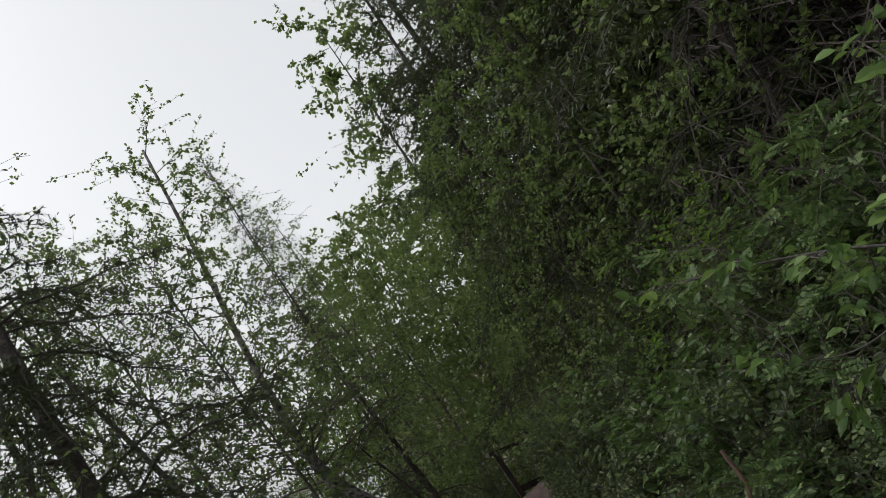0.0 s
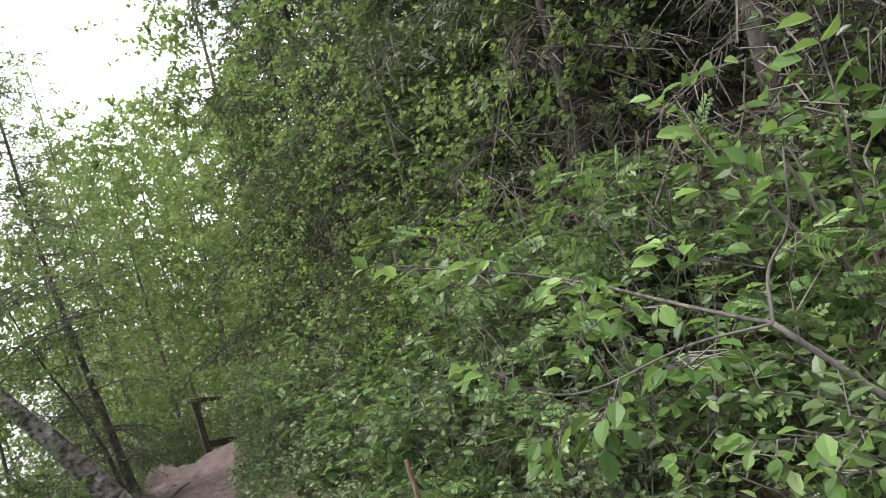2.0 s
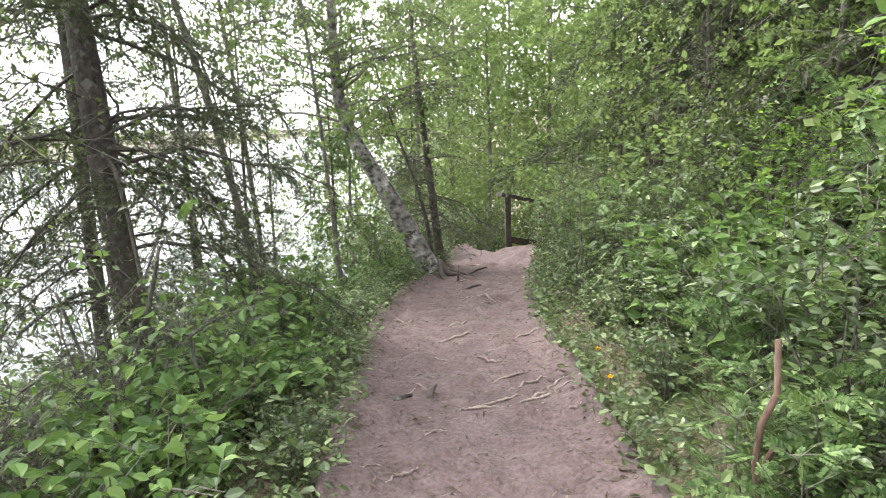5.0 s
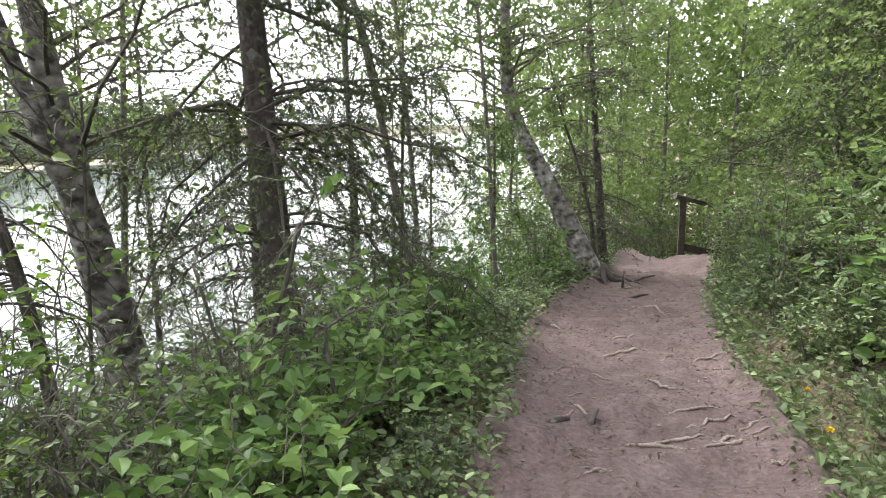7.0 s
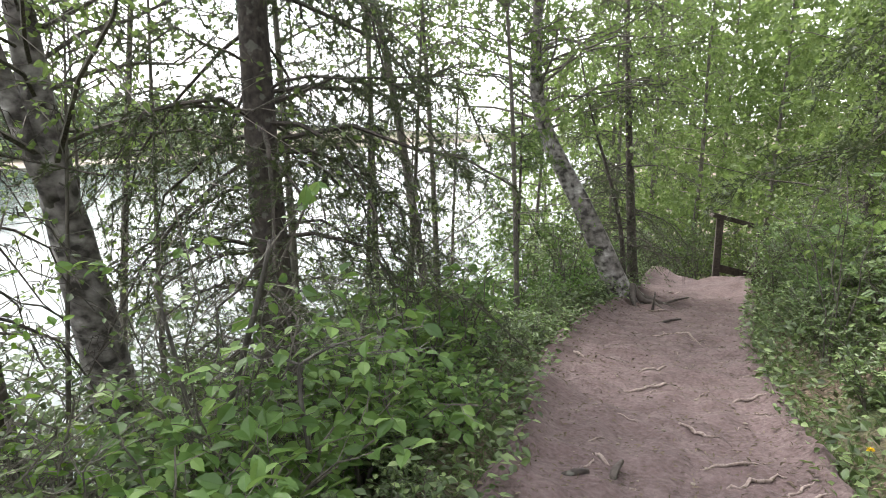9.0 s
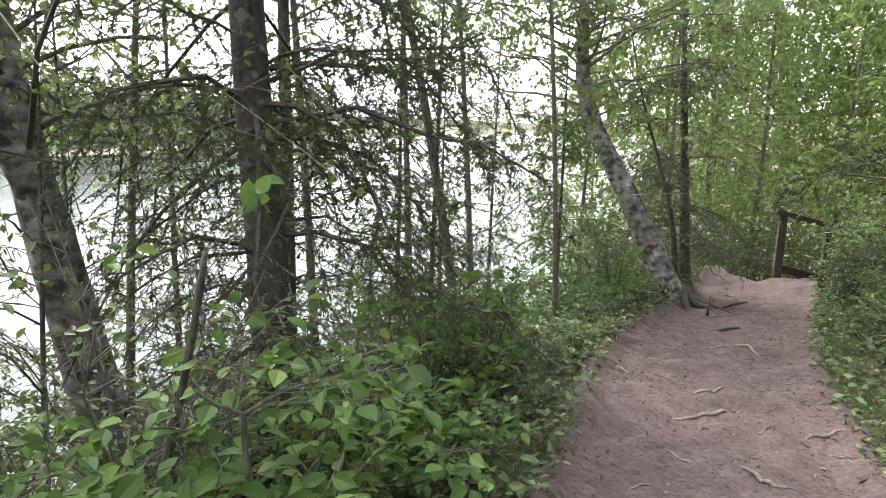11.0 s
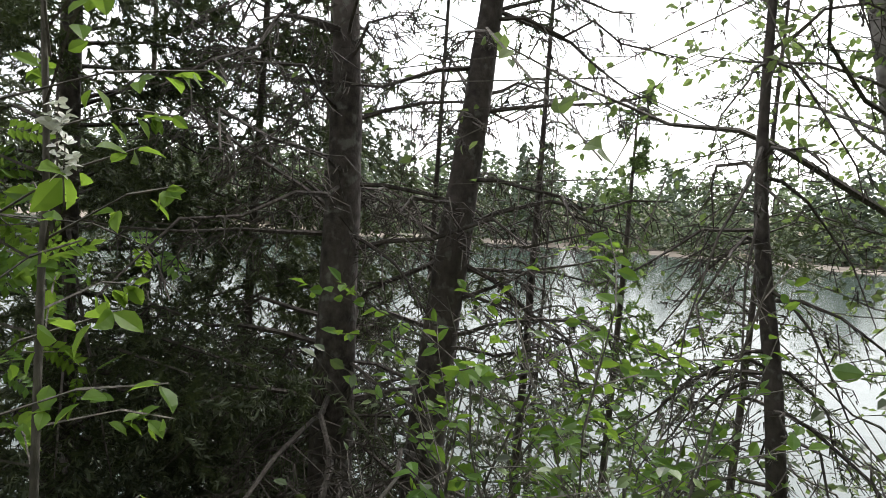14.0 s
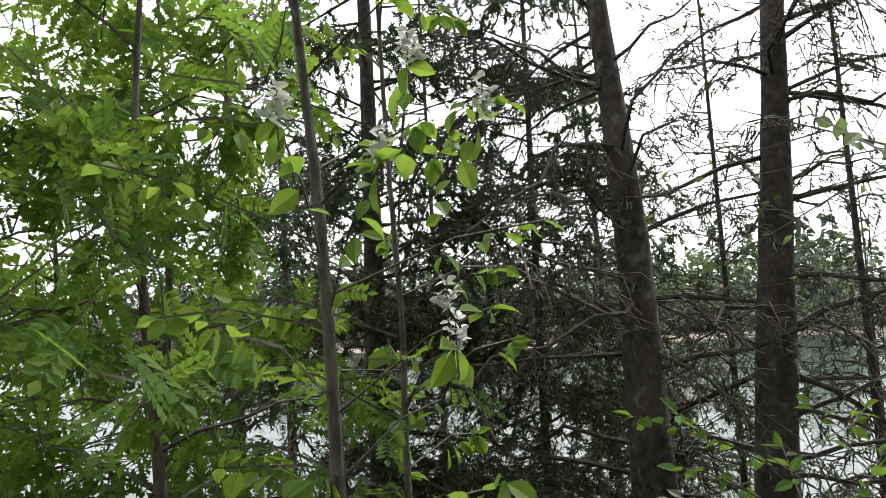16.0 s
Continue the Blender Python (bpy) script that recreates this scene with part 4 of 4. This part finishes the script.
part("stem", tube(np.array([(0, 0, -0.06), (0.03, 0, 0.25), (-0.015, -0.01, 0.48), (0.0, -0.01, 0.62), (0.045, -0.01, 0.72), (0.035, -0.01, 1.35 - gz(0.62, 4.40))]), [0.014, 0.010, 0.013, 0.010], 9, 7, 0.14), M_CUT, cut, smooth=True)
part("side_stub", tube([(0.01, 0, 0.42), (0.05, 0.02, 0.50), (0.07, 0.02, 0.53)], [0.011, 0.008], 7, 8, 0.08), M_CUT, cut)
for x, y, k in [(0.78, 4.25, 0), (0.72, 4.62, 0), (0.66, 4.15, 2), (0.9, 4.4, 0), (0.60, 4.16, 0)]:
    put(pins[0] if k == 0 else bushes[2], x, y, 0.5 if x < 0.65 else 0.72)
tagged(cut, "reddish dead stem, broken off, beside the trail", "stem")
# ---- the tall serviceberry in flower and the mountain ash beside it ----
def raceme(at, seed):
    """A short spike of white five-petalled flowers."""
    rng = np.random.default_rng(seed)
    root = new("flower_cluster")
    n = 9
    p = np.array([(0.010 * math.cos(2.4 * k), 0.010 * math.sin(2.4 * k), 0.0055 * k) for k in range(n)]) + rng.normal(size=(n, 3)) * 0.003
    pos = np.repeat(p, 5, 0)
    a = np.tile(np.arange(5) * 1.2566, n) + np.repeat(rng.uniform(0, 6, n), 5)
    out = np.stack([np.cos(a), np.sin(a), rng.uniform(-0.3, 0.6, len(a))], 1)
    part("petals", leaves(pos, out, 0.020, LEAF_MID, rng, 0.8, 0.0), M_PETAL, root, kind="stuff")
    part("stalk", tube([(0, 0, -0.05), (0.004, 0, 0.0), (0, 0, 0.06)], [0.0016, 0.001], 4), M_STEM, root)
    root.location, root.scale = at, (0.8, 0.8, 0.8)
    return tagged(root, "spike of white serviceberry blossom", "flower", "serviceberry blossom")


def tall_serviceberry():
    rng = np.random.default_rng(101)
    base = np.array([-2.02, 3.63, gz(-2.02, 3.63)])
    root = new("serviceberry_tree")
    root.location = base
    lines = [([(-2.02, 3.63, base[2] - 0.1), (-2.04, 3.62, 1.33), (-2.04, 3.62, 1.6), (-2.03, 3.61, 2.0), (-2.02, 3.59, 2.2), (-2.0, 3.55, 3.1)], 0.0135),
             ([(-2.12, 3.72, base[2] - 0.15), (-2.19, 3.69, 1.48), (-2.19, 3.70, 1.7), (-2.19, 3.68, 2.1), (-2.22, 3.66, 3.0)], 0.0075)]
    t0, t1, lp, lo = [], [], [], []
    for ln, r in lines:
        p = smooth_line(ln, 22) - base
        part("stem", tube(p, [r * 1.2, r * 0.5], 8, 3, 0.05), M_STEM, root, smooth=True)
        for k in range(30):
            z = 0.55 + 2.2 * (k + rng.uniform()) / 30
            q = np.array([np.interp(z, p[:, 2], p[:, i]) for i in range(3)])
            a = k * 2.4 + rng.normal() * 0.4
            w = np.array([math.cos(a), math.sin(a), rng.uniform(0.2, 0.9)])
            L = rng.uniform(0.16, 0.42)
            e, g = q + w * L * 0.6, q + w * L + np.array([0, 0, -0.04])
            t0 += [q, e]
            t1 += [e, g]
            for s in range(9):
                u = rng.uniform(0.45, 1)
                lp.append(q + (g - q) * u)
                lo.append(w * 0.5 + rng.normal(size=3) * 0.6 + np.array([0, 0, -0.25]))
    for q, g in [((-2.19, 3.70, 1.55), (-1.745, 3.96, 1.70)), ((-2.04, 3.62, 1.75), (-1.70, 3.89, 1.93)), ((-2.19, 3.69, 1.80), (-1.73, 4.02, 1.98)), ((-2.03, 3.61, 1.85), (-1.63, 3.79, 1.98)), ((-2.19, 3.70, 1.9), (-1.685, 3.94, 2.04)), ((-2.04, 3.62, 1.30), (-1.80, 4.0, 1.52)), ((-2.04, 3.62, 1.25), (-1.66, 3.72, 1.42)), ((-2.03, 3.61, 1.60), (-1.62, 3.70, 1.74))]:
        q, g = np.array(q) - base, np.array(g) - base
        e = (q + g) / 2 + np.array([0, 0, 0.03])
        t0 += [q, e]
        t1 += [e, g]
        w = (g - q) / np.linalg.norm(g - q)
        for u in (0.45, 0.6, 0.72, 0.82, 0.9, 0.95, 1.0, 1.0):
            lp.append(q + (g - q) * u)
            lo.append(w * 0.4 + rng.normal(size=3) * 0.6 + np.array([0, 0, -0.35]))
    part("twig_tangle", prisms(t0, t1, 0.0032, 0.0018), M_STEM, root, kind="stuff")
    part("foliage", leaves(lp, lo, 0.047, LEAF_FULL, rng, 0.7, 0.3), M_OVAL_BACKLIT, root, kind="stuff")
    return tagged(root, "slender serviceberry with oval leaves and white blossom", "tree")


tall_serviceberry()
for k, at in enumerate([(-1.745, 3.953, 1.745), (-1.745, 3.962, 1.698), (-1.731, 4.018, 1.985), (-1.70, 3.891, 1.935), (-1.685, 3.941, 2.045), (-1.63, 3.792, 1.985)]):
    raceme(at, 110 + k)
ash = tagged(broadleaf("mountain_ash", [(0, 0, -0.2), (0.03, 0.05, 1.2), (0.1, 0.0, 2.4), (0.05, 0.1, 3.8)], 0.025, 64, PINNATE, M_PINNATE, M_STEM, 0.2, 26, 1.0, 0.16, 6, 5, rise=0.35, sides=8), "mountain ash with bright feather-shaped leaves", "tree", "mountain ashes on the bank")
for k, (x, y, s) in enumerate([(-2.75, 2.55, 1.0), (-2.5, 1.8, 0.95), (-3.3, 2.0, 1.1), (-3.4, 1.3, 1.0)]):
    place(ash, x, y, 70 * k, s, first=k == 0)


# ---- trail details ----
ROOTS = [
    [(-0.26, 6.47), (-0.11, 6.53), (0.12, 6.47)], [(-0.14, 6.56), (0.2, 6.76)], [(0.0, 7.09), (0.16, 7.11), (0.4, 7.19)], [(0.12, 6.92), (0.42, 7.01)],
    [(0.13, 6.46), (0.43, 6.63)], [(-0.45, 8.47), (-0.22, 8.62), (0.0, 8.93)], [(-0.27, 9.03), (0.0, 9.33)], [(-0.05, 7.74), (0.18, 7.62)],
    [(0.36, 8.39), (0.64, 8.48)], [(-0.84, 9.41), (-0.67, 9.32)], [(0.06, 11.31), (0.42, 10.76)], [(0.62, 12.34), (0.93, 12.46)], [(-0.12, 11.0), (0.23, 10.8)],
    [(0.31, 14.95), (0.56, 15.31)], [(-0.11, 12.52), (0.16, 12.87)], [(-0.56, 7.0), (-0.43, 6.92)], [(0.21, 6.65), (0.3, 6.81)], [(0.4, 6.87), (0.55, 7.04)],
]


def trail_top(x, y):
    """The height of the trail's surface at one place."""
    return float(trail_height(x, y))


rr = np.random.default_rng(199)
for k in range(30):
    y = rr.uniform(5.2, 12.5)
    x = float(centre(y)) + float(half(y)) * rr.uniform(-0.85, 0.85)
    a, q = rr.normal() * 0.5, rr.uniform(0.06, 0.2)
    ROOTS.append([(x, y), (x + q * math.cos(a), y + q * math.sin(a))])
for k, line in enumerate(ROOTS):
    rr = np.random.default_rng(200 + k)
    line = np.array(line)
    n = 12
    t = np.linspace(0, 1, n)
    kk = np.linspace(0, 1, len(line))
    x = np.interp(t, kk, line[:, 0]) + np.cumsum(rr.normal(size=n)) * 0.007
    y = np.interp(t, kk, line[:, 1]) + np.cumsum(rr.normal(size=n)) * 0.014
    r = rr.uniform(0.009, 0.016) if k < 18 else rr.uniform(0.004, 0.008)
    z = np.array([trail_top(a, b) for a, b in zip(x, y)]) + r * (1.1 * np.sin(np.pi * t) - 0.3 + 0.35 * rr.normal(size=n))
    o = new("tree_root", mesh_np("tree_root", *tube(np.stack([x, y, z], 1), [r * 0.6, r, r, r * 0.4], 7, k, 0.12), M_ROOT, True))
    tagged(o, "bare pale root worn smooth, crossing the trail", "root", "roots on the trail")
for k, (x, y, dx, dy, h) in enumerate([(0.0, 12.75, 0.02, 0.1, 0.24), (0.05, 11.9, 0.25, 0.05, 0.05), (0.2, 13.6, 0.35, 0.2, 0.07), (-0.45, 6.75, 0.05, 0.15, 0.03), (-0.7, 6.7, 0.14, 0.02, 0.03)]):
    z = trail_top(x, y)
    o = new("broken_stick", mesh_np("broken_stick", *tube([(x, y, z - 0.02), (x + dx * 0.5, y + dy * 0.5, z + h * 0.6), (x + dx, y + dy, z + h)], [0.022, 0.012], 7, k, 0.15), M_BARK, True))
    tagged(o, "short dark broken stick on the trail", "stick", "sticks on the trail")
# surface roots at the foot of the leaning birch
for k, (dx, dy) in enumerate([(0.55, -0.25), (0.5, 0.35), (0.1, -0.6), (-0.4, -0.4), (0.75, 0.05)]):
    q = [(-0.3 + dx * f, 13.4 + dy * f, (trail_top(-0.3 + dx * f, 13.4 + dy * f) if dx > 0 else gz(-0.3 + dx * f, 13.4 + dy * f)) + 0.16 * (1 - f) ** 2 - 0.02 * f) for f in np.linspace(0, 1, 8)]
    o = new("tree_root", mesh_np("tree_root", *tube(q, [0.075, 0.045, 0.025, 0.010], 8, k, 0.12), M_BARK, True))
    tagged(o, "gnarled root at the foot of the leaning birch", "root", "birch roots")


def strew(n, seed, lo, hi, y0, y1, sides=(-1, 1), power=1.0):
    rr = np.random.default_rng(seed)
    y = rr.uniform(y0, y1, n)
    d = lo + (hi - lo) * rr.uniform(size=n) ** power
    x = centre(y) + rr.choice(sides, n) * (half(y) + d)
    return np.stack([x, y, ground_z(x, y)], 1), rr


def up_ways(rr, n, lift):
    a = rr.uniform(0, 6.283, n)
    return np.stack([np.cos(a), np.sin(a), np.full(n, lift)], 1)


p, rr = strew(34000, 301, -0.06, 3.0, 1, 17, power=1.35)
p[:, 2] += 0.03 + 0.30 * rr.uniform(size=len(p)) ** 2
tagged(new("undergrowth", mesh_np("undergrowth", *leaves(p, up_ways(rr, len(p), 0.3), rr.uniform(0.035, 0.075, len(p)), LEAF_MID, rr, 0.8, 0.1), M_BUSH)), "low leafy undergrowth covering both banks", "undergrowth", kind="stuff")
p, rr = strew(17000, 302, -0.10, 2.4, -4, 16)
p[:, 2] += 0.03
tagged(new("leaf_litter", mesh_np("leaf_litter", *leaves(p, up_ways(rr, len(p), 0.05), 0.05, LEAF_FAR, rr, 1.2, 0.0), M_DRY)), "dry brown leaves and twigs on the banks", "leaf litter", kind="stuff")
BLADE = (np.array([[-.02, 0, 0], [.02, 0, 0], [-.016, .5, .0], [.016, .5, .0], [0, 1.0, -.25]]), np.array([[0, 1, 3], [0, 3, 2], [2, 3, 4]]))
p, rr = strew(15000, 303, 0.0, 0.7, 2.0, 17, power=1.3)
tagged(new("grass", mesh_np("grass", *leaves(p, up_ways(rr, len(p), 1.0), 0.13, BLADE, rr, 0.4, 0.0), M_GRASS)), "fresh green grass along the trail's edges", "grass", kind="stuff")
rr = np.random.default_rng(304)
y = rr.uniform(3.5, 15, 9000)
x = centre(y) + half(y) * (1 - 2 * rr.beta(0.75, 0.75, len(y)))
p = np.stack([x, y, trail_height(x, y) + 0.004], 1)
tagged(new("trail_debris", mesh_np("trail_debris", *leaves(p, up_ways(rr, len(p), 0.02), rr.uniform(0.012, 0.045, len(p)), (LEAF_FAR[0] * (0.45, 1, 1), LEAF_FAR[1]), rr, 1.5, 0.0), M_DRY)), "small twigs, husks and needles strewn on the trail", "debris", kind="stuff")


def pebble_mesh(seed):
    rr = np.random.default_rng(seed)
    bm = bmesh.new()
    bmesh.ops.create_icosphere(bm, subdivisions=1, radius=1.0)
    for v in bm.verts:
        v.co *= rr.uniform(0.75, 1.15)
        v.co.z *= 0.6
    me = bpy.data.meshes.new("pebble")
    bm.to_mesh(me)
    bm.free()
    me.materials.append(M_SAND)
    return me


pebbles = [pebble_mesh(k) for k in range(3)]
rr = np.random.default_rng(305)
for k in range(90):
    y = rr.uniform(4.5, 12)
    x = float(centre(y)) + float(half(y)) * rr.uniform(-0.95, 0.95)
    o = tagged(new("pebble", pebbles[k % 3]), "small pale pebble on the trail", "pebble", "pebbles on the trail")
    s = rr.uniform(0.005, 0.016)
    o.matrix_basis = pose(x, y, trail_top(x, y) + s * 0.2, 0, 0, rr.uniform(0, 360)) @ Matrix.Scale(s, 4)


def dandelion(x, y, seed):
    rr = np.random.default_rng(seed)
    z = gz(x, y)
    root = new("dandelion")
    root.location = (x, y, z)
    part("stalk", tube([(0, 0, -0.02), (0.01, 0, 0.08), (0.015, 0.005, 0.16)], [0.0025, 0.002], 5), M_GRASS, root)
    n = 60
    part("blossom", leaves(np.tile([[0.015, 0.005, 0.16]], (n, 1)), up_ways(rr, n, 0.0) + np.stack([np.zeros(n), np.zeros(n), rr.uniform(0, 1.2, n)], 1), 0.022, (LEAF_FAR[0] * (0.4, 1, 1), LEAF_FAR[1]), rr, 0.6, 0.0), M_YELLOW, root, "yellow dandelion blossom")
    part("leaf_rosette", leaves(np.zeros((8, 3)), up_ways(rr, 8, 0.25), 0.11, LEAF_MID, rr, 1.0, 0.0), M_BUSH, root)
    return tagged(root, "yellow dandelion in the grass beside the trail", "flower", "dandelions")


dandelion(0.80, 7.15, 401)
dandelion(0.72, 6.5, 402)


# ---- the timber handrail beyond the crest ----
def beam(a, b, w, h, up=(0, 0, 1)):
    """A squared timber between two points, with chamfered edges."""
    a, b = np.array(a, float), np.array(b, float)
    d = (b - a) / np.linalg.norm(b - a)
    ref = np.array(up, float) if abs(d @ np.array(up)) < 0.9 else np.array([0, 1.0, 0])
    sx = np.cross(d, ref)
    sx /= np.linalg.norm(sx)
    sz = np.cross(sx, d)
    c = 0.12
    prof = [(-1 + c, -1), (1 - c, -1), (1, -1 + c), (1, 1 - c), (1 - c, 1), (-1 + c, 1), (-1, 1 - c), (-1, -1 + c)]
    v = np.array([e + sx * px * w / 2 + sz * pz * h / 2 for e in (a, b) for px, pz in prof])
    q, r = np.arange(8), (np.arange(8) + 1) % 8
    t = [np.stack([q, r, r + 8], 1), np.stack([q, r + 8, q + 8], 1), np.array([[0, k + 1, k] for k in range(1, 7)]), np.array([[8, k + 8, k + 9] for k in range(1, 7)])]
    return v, np.concatenate(t)


rail = new("handrail")
rail.location = (1.3, 16.6, gz(1.3, 16.6))
o = np.array(rail.location)
part("post", beam(np.array((1.27, 16.5, -1.3)) - o, np.array((1.24, 16.5, 0.46)) - o, 0.12, 0.12), M_TIMBER, rail)
part("post", beam(np.array((2.05, 16.9, -1.2)) - o, np.array((2.03, 16.9, 0.28)) - o, 0.12, 0.12), M_TIMBER, rail)
part("top_rail", beam(np.array((1.06, 16.42, 0.53)) - o, np.array((2.35, 16.95, 0.20)) - o, 0.20, 0.085), M_TIMBER, rail)
part("lower_rail", beam(np.array((1.27, 16.58, -0.48)) - o, np.array((2.15, 16.97, -0.70)) - o, 0.04, 0.14), M_TIMBER, rail)
tagged(rail, "weathered brown timber handrail beside the trail", "handrail")
